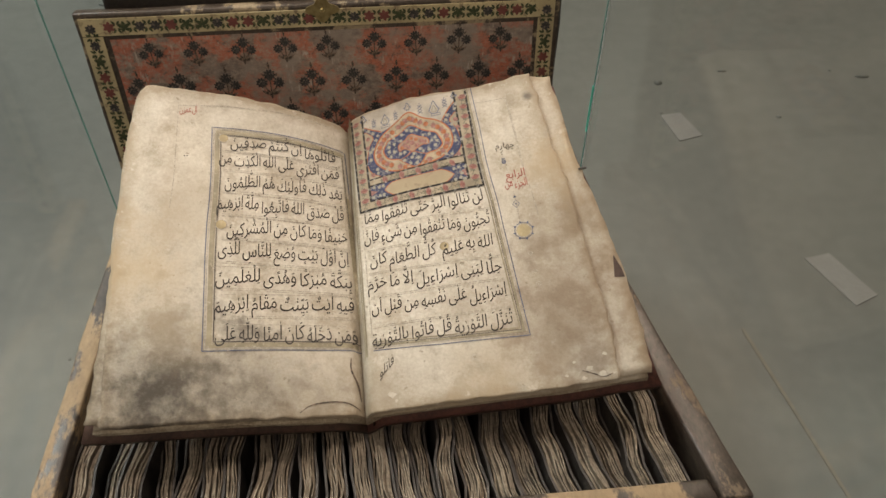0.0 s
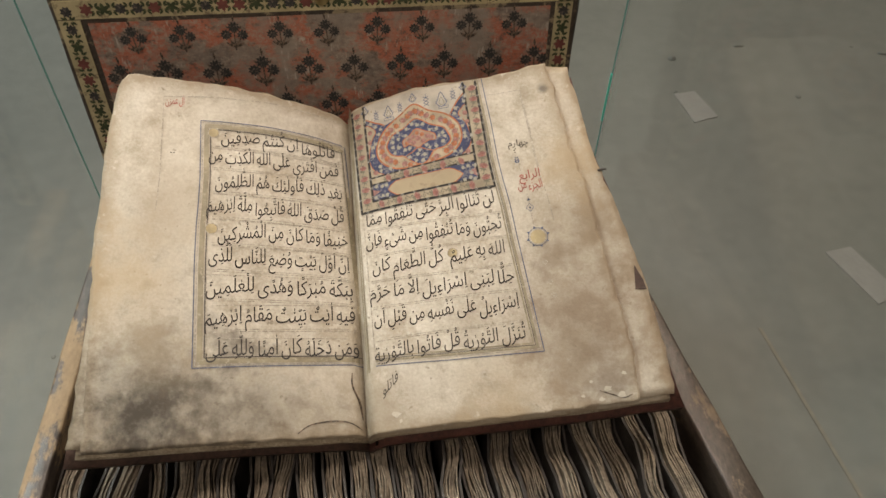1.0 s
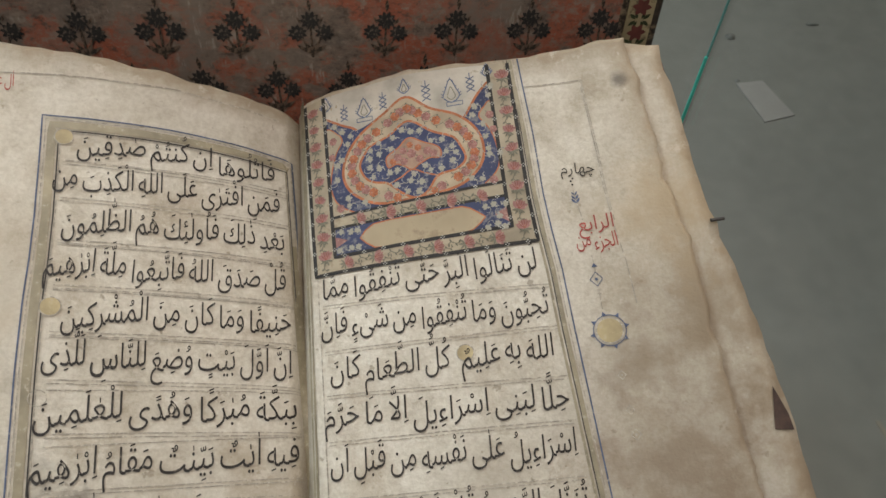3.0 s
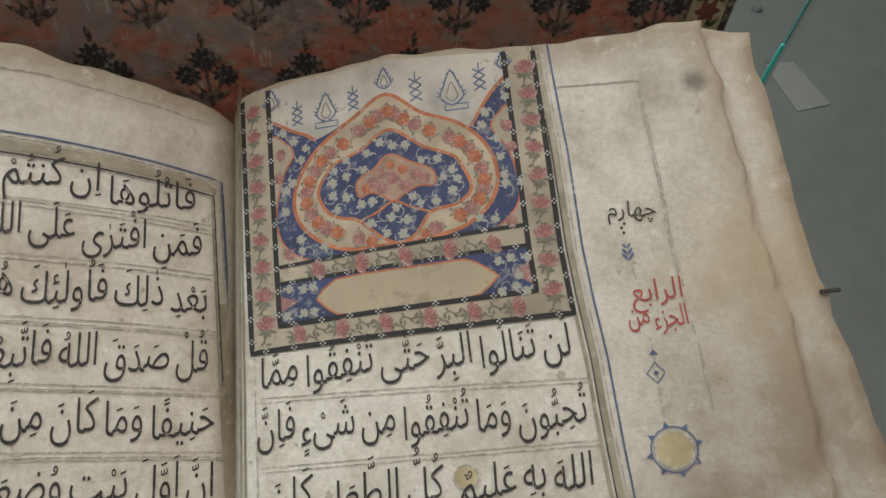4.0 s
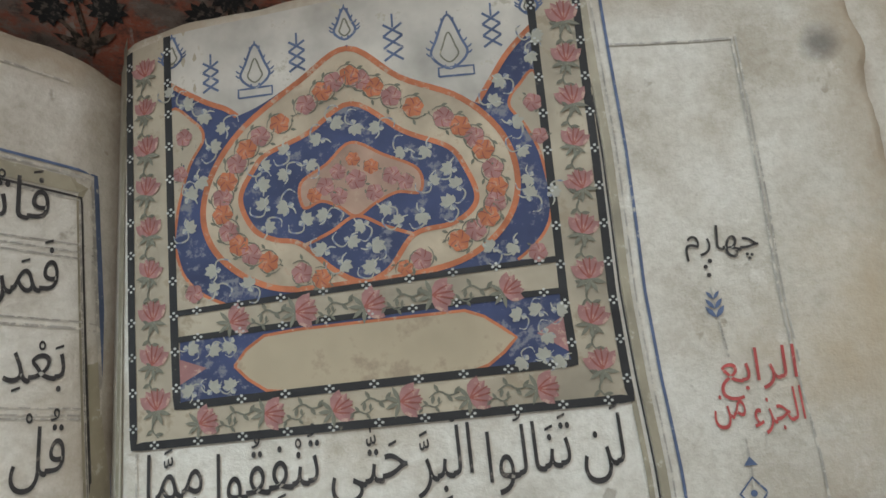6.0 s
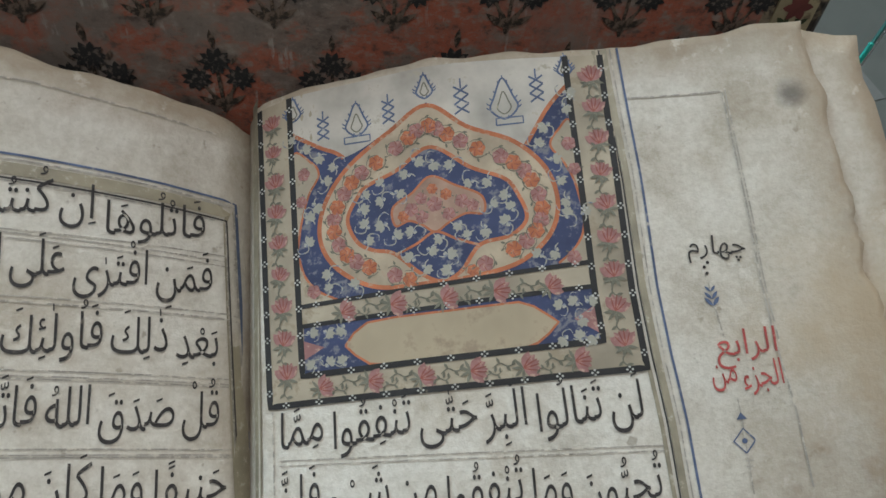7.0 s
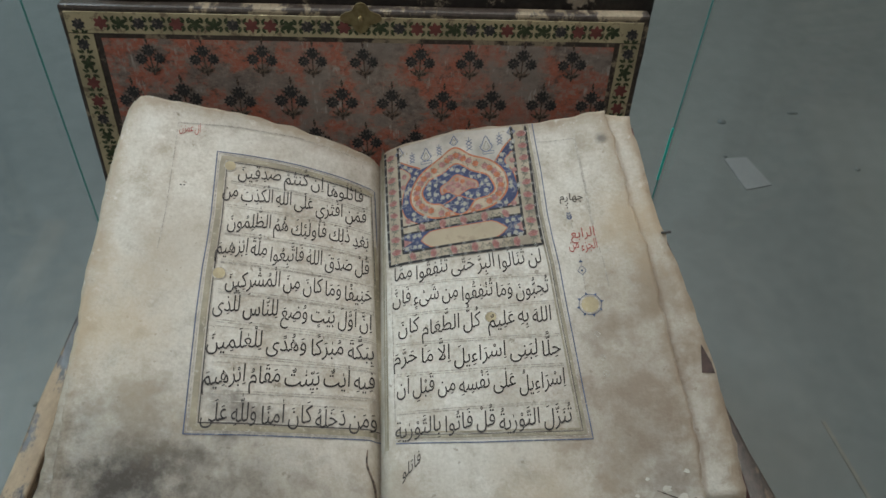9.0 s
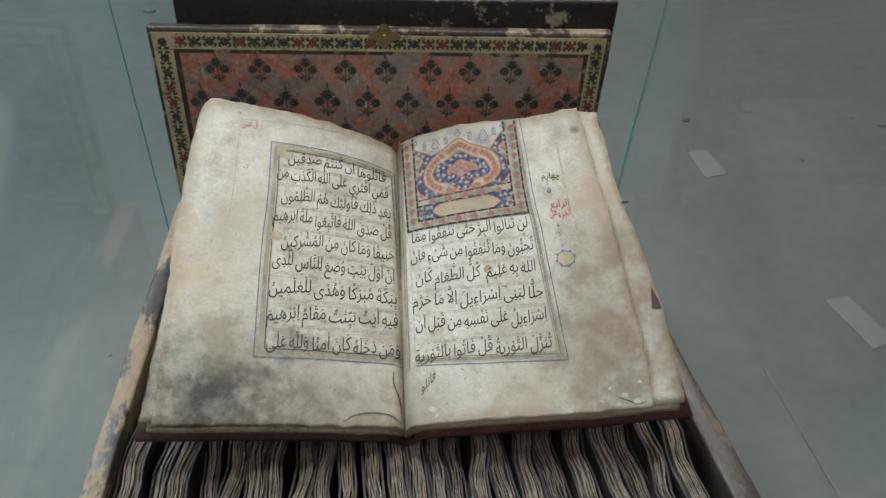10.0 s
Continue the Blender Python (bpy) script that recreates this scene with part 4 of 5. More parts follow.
for dx in (0.0, 0.0022):
    roundel("ink_dot", -0.1305 + dx, 0.2413, 0.0006, -1, left_page, INK)

# right page: frame rules and six lines
RIGHT_RULE = [(0.1276, 0.2960), (0.1305, 0.2538), (0.1327, 0.1960), (0.1340, 0.1500), (0.1401, 0.0578)]
for dx, width, mat in ((0.0, 0.0007, BLUE_INK), (-0.0022, 0.0004, GREY_INK), (-0.0042, 0.0020, GOLD), (-0.0056, 0.0004, INK), (-0.0072, 0.0012, GOLD)):
    foot = [(0.0152, 0.0635 - dx), (0.0700, 0.0600 - dx), (0.1401 + dx, 0.0578 - dx)]
    rule("frame_rule", [(x + dx, max(v, 0.0578 - dx)) for x, v in RIGHT_RULE] + foot[::-1][1:], width, mat, right_page, 1, 0.00005)
rule("frame_rule", [(0.0152, 0.0635), (0.0148, 0.1930)], 0.0005, GREY_INK, right_page, 1)
RIGHT_ROWS = [(0.1221, 0.1817, 0.0162, 0.1825), (0.1239, 0.1594, 0.0149, 0.1633), (0.1233, 0.1388, 0.0183, 0.1397), (0.1269, 0.1147, 0.0146, 0.1181), (0.1274, 0.0942, 0.0162, 0.0960), (0.1288, 0.0688, 0.0144, 0.0694)]
for i, (words, (xr, vr, xl, vl)) in enumerate(zip(RIGHT_LINES, RIGHT_ROWS)):
    write("text_line", words, right_page, 1, xr, xl, vr - 0.0006, vl - 0.0006, 0.0112, INK, 20 + i)
    if i:
        for dv in (0.0135, 0.0150):
            rule("line_rule", [(0.0165, vl + dv), (0.1250 + 0.0008 * i, vr + dv)], 0.0004, GREY_INK, right_page, 1)
roundel("gold_roundel", 0.0824, 0.1457, 0.0037, 1, right_page, GOLD_DOT, GREY_INK)

# right margin: ruling, verse marks and the eight-pointed rosette
rule("margin_rule", [(0.1293, 0.2794), (0.1573, 0.2781), (0.1607, 0.2372), (0.1620, 0.2008), (0.1640, 0.1600)], 0.0005, GREY_INK, right_page, 1)
rule("margin_rule", [(0.1581, 0.2790), (0.1616, 0.2372), (0.1629, 0.2008)], 0.0004, GREY_INK, right_page, 1)
write("margin_word", SMALL["fourth"], right_page, 1, 0.1585, 0.1416, 0.2266, 0.2300, 0.0058, INK, 60)
write("margin_word", SMALL["red_a"], right_page, 1, 0.1625, 0.1450, 0.1972, 0.1990, 0.0075, RED_INK, 61)
write("margin_word", SMALL["red_b"], right_page, 1, 0.1620, 0.1422, 0.1880, 0.1900, 0.0075, RED_INK, 62)
rule("margin_stem", [(0.1466, 0.2200), (0.1480, 0.2040)], 0.0004, GREY_INK, right_page, 1)
rule("margin_stem", [(0.1482, 0.1860), (0.1482, 0.1570)], 0.0004, GREY_INK, right_page, 1)
for dx, v in ((0.0005, 0.2275), (-0.0006, 0.2262), (0.0, 0.2243)):
    roundel("ink_dot", 0.1466 + dx, v - 0.0015, 0.0005, 1, right_page, INK)
bm = bmesh.new()
page_flat = lambda x, y: Vector((x, y, 0))
for v, ln in ((0.2130, 0.0034), (0.2150, 0.0030), (0.2172, 0.0024)):
    for a in (0.9, 2.24):
        fan(bm, leaf_pts(0.1468, v, a, ln, ln * 0.17), page_flat)
part("leaf_sprig", to_page(bm, 1, 0.0002), BLUE_INK, right_page)
for x, v, r in ((0.1480, 0.1740, 0.0030), (0.1518, 0.1272, 0.0018), (0.1530, 0.1110, 0.0018), (0.1539, 0.0997, 0.0022)):
    ring = [(x + r * math.cos(a), v + r * 1.15 * math.sin(a)) for a in (0, math.pi / 2, math.pi, 1.5 * math.pi, 2 * math.pi)]
    part("diamond_mark", to_page(band(ring, 0.0005, 0.004), 1, 0.0002), BLUE_INK if v > 0.15 else GREY_INK, right_page)
    roundel("ink_dot", x, v, r * 0.25, 1, right_page, BLUE_INK if v > 0.15 else GREY_INK)
bm = bmesh.new()
fan(bm, [(0.1466, 0.1800), (0.1496, 0.1800), (0.1481, 0.1820)], page_flat)
part("pointed_mark", to_page(bm, 1, 0.0002), BLUE_INK, right_page)
for v in (0.1685, 0.1668):
    rule("dash_mark", [(0.1474, v), (0.1496, v)], 0.0005, GREY_INK, right_page, 1, 0.0002)
ROSE_AT = (0.1497, 0.1487)
roundel("rosette_gold", *ROSE_AT, 0.0058, 1, right_page, GOLD_DOT, GREY_INK)
part("rosette_ring", to_page(band([(ROSE_AT[0] + px, ROSE_AT[1] + py) for px, py in polar(32, 0.0074) + polar(32, 0.0074)[:1]], 0.00045, 1.0), 1, 0.0003), BLUE_INK, right_page)
for k in range(8):
    a = math.pi / 4 * k + 0.2
    bm = bmesh.new()
    fan(bm, [(ROSE_AT[0] + r * math.cos(a + d), ROSE_AT[1] + r * math.sin(a + d)) for r, d in ((0.0076, -0.13), (0.0094, 0.0), (0.0076, 0.13))], page_flat)
    part("rosette_point", to_page(bm, 1, 0.0003), BLUE_INK, right_page)
write("catchword", SMALL["catch"], right_page, 1, 0.0310, 0.0185, 0.0490, 0.0395, 0.0085, INK, 63)

# tears and creases by the gutter
for pts, w in (([(-0.0035, 0.0620), (-0.0040, 0.0520), (0.0000, 0.0400), (0.0015, 0.0290), (0.0030, 0.0200)], 0.0015), ([(-0.0440, 0.0170), (-0.0350, 0.0230), (-0.0200, 0.0250), (-0.0080, 0.0235), (0.0005, 0.0180)], 0.0011)):
    bm = bmesh.new()
    stroke(bm, smooth_curve(pts), w, page_flat)
    part("tear", to_page(bm, -1, 0.0001), STEM, left_page)

# flakes of torn pale paper near the foot of the pages
FLAKE = speckled("torn_pale_paper", (0.46, 0.42, 0.34), (0.55, 0.51, 0.43), (0.63, 0.60, 0.52), 120, 0.8, 0.4)
for k, (x, v, size) in enumerate(((0.0270, 0.0240, 0.0036), (0.0300, 0.0185, 0.0018), (0.1800, 0.0230, 0.0030), (0.1885, 0.0175, 0.0036), (0.1745, 0.0160, 0.0022), (0.1620, 0.0200, 0.0016), (0.1930, 0.0330, 0.0020), (0.1690, 0.0300, 0.0014))):
    rr = random.Random(70 + k)
    outline = [(x + size * rr.uniform(0.5, 1.2) * math.cos(a), v + size * rr.uniform(0.4, 1.0) * math.sin(a)) for a in (2 * math.pi * i / 9 for i in range(9))]
    part("paper_flake", to_page(flat_fill(outline, 0.002), 1, 0.0006), FLAKE, right_page)
bm = bmesh.new()
stroke(bm, smooth_curve([(0.1740, 0.0225), (0.1830, 0.0180), (0.1900, 0.0150), (0.1960, 0.0165)]), 0.0009, page_flat)
part("tear", to_page(bm, 1, 0.0002), STEM, right_page)

# tan strip by the gutter, a thread tab and a torn edge showing the leather below
rule("gutter_strip", [(0.0092, 0.0600), (0.0098, 0.1900), (0.0100, 0.3000)], 0.0026, GOLD, right_page, 1, 0.00002)
bm = box_bm((0.2075, -0.0007, -0.0006), (0.2142, 0.0007, 0.0008), bevel=0.0003)
for v in bm.verts:
    v.co = on_page(v.co.x, 0.1960 + v.co.y, 1, -0.0030 + v.co.z)
part("thread_tab", bm, BUNDLE_COVER, book, "small dark tab at the page edge")
bm = flat_fill([(0.2168, 0.1150), (0.2212, 0.1020), (0.2222, 0.0945), (0.2140, 0.0955)])
part("torn_patch", to_page(bm, 1, -0.0080), LEATHER, book, "torn edge showing dark leather")

# ---- the painted headpiece ----
H = lambda x, v: (x * 1.035 + 0.0018, 0.1952 + (v - 0.1908) * 0.914)
HL = lambda pts: [H(*p) for p in pts]


def hp(name, pts, mat, off, label="", closed=True, per=5):
    line = smooth_curve(pts, per, True) if per else pts
    return paint(name, HL(line), mat, right_page, 1, off, label)


def hp_line(name, pts, width, mat, off, closed=True, per=6):
    line = smooth_curve(pts, per, closed) if per else list(pts)
    if closed:
        line = line + line[:1]
    return part(name, to_page(band(HL(line), width, 0.002), 1, off), mat, right_page)


def crown(x):
    """The height at which the painting meets the page's top edge."""
    return (float(np.interp(x * 1.035 + 0.0018, *TOP_EDGE[1])) - 0.0022 - 0.1952) / 0.914 + 0.1908


def crown_run(x0, x1, n=8):
    return [(x0 + (x1 - x0) * k / n, crown(x0 + (x1 - x0) * k / n)) for k in range(n + 1)]


hp("headpiece_ground", [(0.0126, 0.1907), (0.1193, 0.1923)] + crown_run(0.1178, 0.0092), TAN_GROUND, 0.00005, "painted headpiece in blue, orange and tan", per=0)
hp("white_sky", [(0.0207, 0.2660), (0.1064, 0.2660)] + crown_run(0.1056, 0.0203), faded("pale_sky_paper", (0.46, 0.425, 0.36), (0.40, 0.36, 0.28), 0.6, 200.0), 0.00010, per=0)
crest_left = [(0.0205, 0.2865), (0.0240, 0.2835), (0.0301, 0.2790), (0.0345, 0.2765), (0.0372, 0.2740)]
crest_right = [(0.0921, 0.2700), (0.0950, 0.2750), (0.0990, 0.2818), (0.1027, 0.2865), (0.1058, 0.2898)]
ogee_left = [(0.0372, 0.2740), (0.0430, 0.2765), (0.0521, 0.2822), (0.0585, 0.2860), (0.0634, 0.2900)]
ogee_right = [(0.0634, 0.2900), (0.0690, 0.2845), (0.0750, 0.2795), (0.0830, 0.2750), (0.0921, 0.2700)]
hp("blue_field", smooth_curve(crest_left)[:-1] + smooth_curve(ogee_left)[:-1] + smooth_curve(ogee_right)[:-1] + smooth_curve(crest_right) + [(0.1076, 0.2278), (0.0220, 0.2228)], ULTRAMARINE, 0.00018, per=0)
for outline in (crest_left, crest_right):
    hp_line("orange_crest", outline, 0.0013, ORANGE, 0.00048, False)
for sx, lobe in ((0, [(0.0206, 0.2770), (0.0270, 0.2740), (0.0292, 0.2690), (0.0258, 0.2620), (0.0232, 0.2520), (0.0212, 0.2420)]),
                 (1, [(0.1060, 0.2760), (0.1018, 0.2740), (0.0992, 0.2690), (0.1025, 0.2630), (0.1052, 0.2560), (0.1068, 0.2480)])):
    hp("tan_lobe", lobe, TAN_GROUND, 0.00024)
    hp_line("orange_rim", lobe, 0.0007, ORANGE, 0.00034)
for corner in ([(0.0222, 0.2400), (0.0240, 0.2330), (0.0280, 0.2275), (0.0335, 0.2240), (0.0222, 0.2232)], [(0.1071, 0.2440), (0.1060, 0.2375), (0.1030, 0.2325), (0.0985, 0.2285), (0.1074, 0.2284)]):
    hp("tan_corner", corner, TAN_GROUND, 0.00024, per=0)
    hp_line("orange_rim", corner[:4], 0.0007, ORANGE, 0.00034, False)
medal = [(0.0634, 0.2889), (0.0521, 0.2816), (0.0391, 0.2710), (0.0315, 0.2597), (0.0288, 0.2484), (0.0312, 0.2385), (0.0382, 0.2306), (0.0480, 0.2262), (0.0640, 0.2246),
         (0.0759, 0.2262), (0.0877, 0.2302), (0.0965, 0.2381), (0.0998, 0.2487), (0.0973, 0.2610), (0.0887, 0.2716), (0.0750, 0.2792)]
def over_band(points):
    """Keep a shape clear of the sloping band below the medallion."""
    return [(x, max(v, 0.2238 + (x - 0.0223) * 0.0608)) for x, v in points]


medal = over_band(medal)
hp("medallion_ring", medal, faded("pale_buff_ground", (0.42, 0.34, 0.235), (0.38, 0.28, 0.19), 0.58, 260.0), 0.00026)
hp_line("orange_rim", medal, 0.0014, ORANGE, 0.00042)
inner = [(0.0637, 0.2735), (0.0534, 0.2668), (0.0440, 0.2625), (0.0410, 0.2590), (0.0376, 0.2513), (0.0403, 0.2430), (0.0450, 0.2395), (0.0510, 0.2376), (0.0583, 0.2300), (0.0645, 0.2252),
         (0.0704, 0.2290), (0.0762, 0.2371), (0.0843, 0.2389), (0.0890, 0.2420), (0.0905, 0.2462), (0.0885, 0.2530), (0.0850, 0.2590), (0.0751, 0.2645)]
inner = over_band(inner)
hp("medallion_blue", inner, ULTRAMARINE, 0.00034)
hp_line("orange_rim", inner, 0.0012, ORANGE, 0.00046)
palm = [(0.0632, 0.2630), (0.0574, 0.2578), (0.0515, 0.2535), (0.0520, 0.2470), (0.0560, 0.2482), (0.0600, 0.2462), (0.0637, 0.2434), (0.0680, 0.2462), (0.0730, 0.2485), (0.0781, 0.2480), (0.0778, 0.2540), (0.0702, 0.2589)]
hp("palmette", palm, faded("brick_red_ground", (0.34, 0.22, 0.155), (0.40, 0.29, 0.20), 0.6, 300.0), 0.00040)
hp_line("orange_rim", palm, 0.0007, ORANGE, 0.00050)
hp_line("orange_rim", [(0.0520, 0.2372), (0.0580, 0.2400), (0.0637, 0.2434), (0.0700, 0.2400), (0.0762, 0.2372)], 0.0008, ORANGE, 0.00050, False)

# border frames: outer and inner black lines with white crosses
outer_frame = [(0.0100, crown(0.0100)), (0.0120, 0.1900), (0.1190, 0.1923), (0.1162, crown(0.1162))]
inner_frame = [(0.0202, crown(0.0202)), (0.0221, 0.1992), (0.1083, 0.2020), (0.1058, crown(0.1058))]
hp_line("black_frame", outer_frame, 0.0019, BLACK_LINE, 0.00050, False, 0)
hp_line("black_frame", inner_frame, 0.0019, BLACK_LINE, 0.00050, False, 0)
hp_line("black_frame", [(0.0224, 0.2160), (0.1083, 0.2200)], 0.0014, BLACK_LINE, 0.00050, False, 0)
hp_line("black_frame", [(0.0223, 0.2228), (0.1078, 0.2280)], 0.0014, BLACK_LINE, 0.00050, False, 0)


WHITE_DOT = faded("white_dot_paint", (0.47, 0.46, 0.41), (0.40, 0.38, 0.33), 0.64, 420.0)


def along(points, step):
    out = []
    for (ax, ay), (bx, by) in zip(points, points[1:]):
        n = max(1, round(math.hypot(bx - ax, by - ay) / step))
        out += [(ax + (bx - ax) * (i + 0.5) / n, ay + (by - ay) * (i + 0.5) / n) for i in range(n)]
    return out


cross_spots = along(outer_frame, 0.0095) + along(inner_frame, 0.0095) + along([(0.0224, 0.2160), (0.1083, 0.2200)], 0.0095) + along([(0.0223, 0.2228), (0.1078, 0.2280)], 0.0095)
for cx, cv in cross_spots:
    bm = bmesh.new()
    for dx, dv in ((0.00075, 0.0), (-0.00075, 0.0), (0.0, 0.0008), (0.0, -0.0008)):
        fan(bm, [H(cx + dx + px, cv + dv + py) for px, py in polar(6, 0.00036)], page_flat)
    part("white_cross", to_page(bm, 1, 0.00066), WHITE_DOT, right_page)

# cartouche panel
hp("blue_panel", [(0.0228, 0.2000), (0.1077, 0.2022), (0.1078, 0.2194), (0.0230, 0.2155)], ULTRAMARINE, 0.00020, per=0)
cart = [(0.0352, 0.2080), (0.0380, 0.2120), (0.0420, 0.2150), (0.0500, 0.2158), (0.0860, 0.2168), (0.0900, 0.2150), (0.0935, 0.2120), (0.0965, 0.2092), (0.0935, 0.2058), (0.0900, 0.2030), (0.0850, 0.2012), (0.0480, 0.2003), (0.0420, 0.2012), (0.0380, 0.2045)]
hp("cartouche", cart, faded("tan_cartouche_paint", (0.38, 0.31, 0.205), (0.29, 0.225, 0.15), 0.52, 70.0), 0.00030, "empty tan cartouche", per=0)
hp_line("orange_rim", cart, 0.0007, ORANGE, 0.00040, True, 0)
for wedge in ([(0.0228, 0.2110), (0.0290, 0.2082), (0.0228, 0.2045)], [(0.1077, 0.2140), (0.1010, 0.2098), (0.1077, 0.2045)]):
    hp("red_wedge", wedge, ROSE, 0.00032, per=0)

CRIMSON = faded("crimson_line_paint", (0.25, 0.075, 0.055), (0.40, 0.22, 0.16), 0.58, 420.0)

# flowers: built once, shared by all
FLOWERS = {}


def bloom(kind):
    """Small painted flowers; each is a flat mesh about its own middle."""
    layers = []
    steps = iter(range(5000))
    flat = lambda x, y: Vector((x, y, next(steps) * 1.0e-6))
    if kind == "tulip":
        bm = bmesh.new()
        for a in (0.75, 1.15, 1.57, 2.0, 2.4):
            fan(bm, leaf_pts(0, -0.0026, a, 0.0058, 0.0016), flat)
        layers.append((bm, ROSE))
        bm = bmesh.new()
        for a in (0.75, 1.3, 1.85, 2.4):
            stroke(bm, [(0, -0.0025), (math.cos(a) * 0.0020, -0.0025 + math.sin(a) * 0.0028), (math.cos(a) * 0.0032, -0.0025 + math.sin(a) * 0.0054)], 0.00050, flat)
        layers.append((bm, CRIMSON))
        bm = bmesh.new()
        for a, ln in ((-0.4, 0.0042), (3.54, 0.0042), (-1.2, 0.0040), (4.3, 0.0040)):
            fan(bm, leaf_pts(0, -0.0025, a, ln, 0.00055), flat)
        layers.append((bm, LEAF_GREY))
    elif kind in ("rose", "marigold"):
        bm = bmesh.new()
        fan(bm, polar(24, 0.0026, 0.10, 0, 5 if kind == "rose" else 6), flat)
        layers.append((bm, ROSE if kind == "rose" else ORANGE))
        bm = bmesh.new()
        for k in range(5):
            a = 2 * math.pi * k / 5
            stroke(bm, [(0.0007 * math.cos(a), 0.0007 * math.sin(a)), (0.0017 * math.cos(a + 0.5), 0.0017 * math.sin(a + 0.5)), (0.0026 * math.cos(a + 0.7), 0.0026 * math.sin(a + 0.7))], 0.00030, flat)
        layers.append((bm, CRIMSON))
    elif kind == "curl":
        bm = bmesh.new()
        for s in (-1, 1):
            stroke(bm, [(s * (0.0027 + 0.0004 * q) * math.cos(q), (0.0027 + 0.0004 * q) * math.sin(q) * s) for q in (-0.9, -0.45, 0.0, 0.45, 0.9, 1.35)], 0.00034, flat)
            fan(bm, leaf_pts(s * 0.0026, s * 0.0016, 0.9 * s + (0 if s > 0 else 3.1), 0.0016, 0.00036), flat)
        layers.append((bm, LEAF_GREY))
    elif kind == "bud":
        bm = bmesh.new()
        for a, ln in ((0.45, 0.0022), (1.0, 0.0026), (1.57, 0.0028), (2.2, 0.0024), (4.4, 0.0014)):
            fan(bm, leaf_pts(0, 0, a, ln, 0.00078), flat)
        layers.append((bm, WHITE_BUD))
    elif kind == "vine":
        bm = bmesh.new()
        stroke(bm, smooth_curve([(0.0, 0.0), (0.0016, 0.0011), (0.0030, 0.0004), (0.0038, -0.0014), (0.0026, -0.0026)], 4), 0.00042, flat)
        stroke(bm, smooth_curve([(0.0, 0.0), (-0.0010, -0.0012), (-0.0024, -0.0014)], 4), 0.0004, flat)
        layers.append((bm, WHITE_BUD))
    else:
        bm = bmesh.new()
        stroke(bm, smooth_curve([(-0.0030, -0.0004), (-0.0012, 0.0010), (0.0008, 0.0004), (0.0028, 0.0012)], 3), 0.0004, flat)
        for x, y, a in ((-0.0012, 0.0008, 2.2), (0.0004, 0.0006, -0.8), (0.0018, 0.0008, 1.0), (-0.0022, 0.0003, -1.6)):
            fan(bm, leaf_pts(x, y, a, 0.0019, 0.0004), flat)
        layers.append((bm, LEAF_GREY))
    return [shared(kind, b, m) for b, m in layers]


def plant(kind, x, v, turn=0.0, size=1.0, off=0.00055):
    if kind not in FLOWERS:
        FLOWERS[kind] = bloom(kind)
    x, v = H(x, v)
    at = on_page(x, v, 1, INKLIFT + off * 0.5)
    ex = (on_page(x + 0.002, v, 1, INKLIFT + off * 0.5) - on_page(x - 0.002, v, 1, INKLIFT + off * 0.5)).normalized()
    ey = (on_page(x, v + 0.002, 1, INKLIFT + off * 0.5) - on_page(x, v - 0.002, 1, INKLIFT + off * 0.5)).normalized()
    ez = ex.cross(ey).normalized()
    base = Matrix((ex, ez.cross(ex), ez)).transposed().to_4x4()
    base.translation = at
    for k, me in enumerate(FLOWERS[kind]):
        f = new(kind, me)
        f.parent = right_page
        f.matrix_basis = base @ Matrix.Translation((0, 0, 0.00003 * k)) @ Matrix.Rotation(turn, 4, "Z") @ Matrix.Scale(size, 4)


frng = random.Random(12)
sides = [((0.0140, 0.2985), (0.0174, 0.1955), 9), ((0.1128, 0.2985), (0.1138, 0.1965), 9), ((0.0215, 0.1950), (0.1090, 0.1965), 6), ((0.0290, 0.2196), (0.1040, 0.2218), 5)]
for (ax, av), (bx, bv), n in sides:
    across = abs(bx - ax) > 0.02
    for i in range(n):
        t = (i + 0.5) / n
        x, v = ax + (bx - ax) * t, av + (bv - av) * t
        plant("tulip", x, v, (-1.57 if i % 2 else 1.57) * 0.15 * frng.uniform(0.3, 1.5) + (-1.35 if across else 0), frng.uniform(0.80, 0.95))
        t = (i + 1.0) / n
        if i < n - 1 or not across:
            plant("tendril", ax + (bx - ax) * t, av + (bv - av) * t, (0 if across else 1.57) + frng.uniform(-0.2, 0.2), 1.15)
            if across:
                plant("tendril", ax + (bx - ax) * (t - 0.22 / n), av + (bv - av) * t - 0.0012, 3.1 + frng.uniform(-0.2, 0.2), 0.9)

# the ring round the medallion: alternate orange and rose flowers between its two outlines
def even(points, n):
    """n points at even steps round a closed line."""
    loop = np.array(points + points[:1])
    run = np.r_[0, np.cumsum(np.hypot(*np.diff(loop, axis=0).T))]
    at = np.linspace(0, run[-1], n, endpoint=False)
    return [(float(x), float(y)) for x, y in zip(np.interp(at, run, loop[:, 0]), np.interp(at, run, loop[:, 1]))]


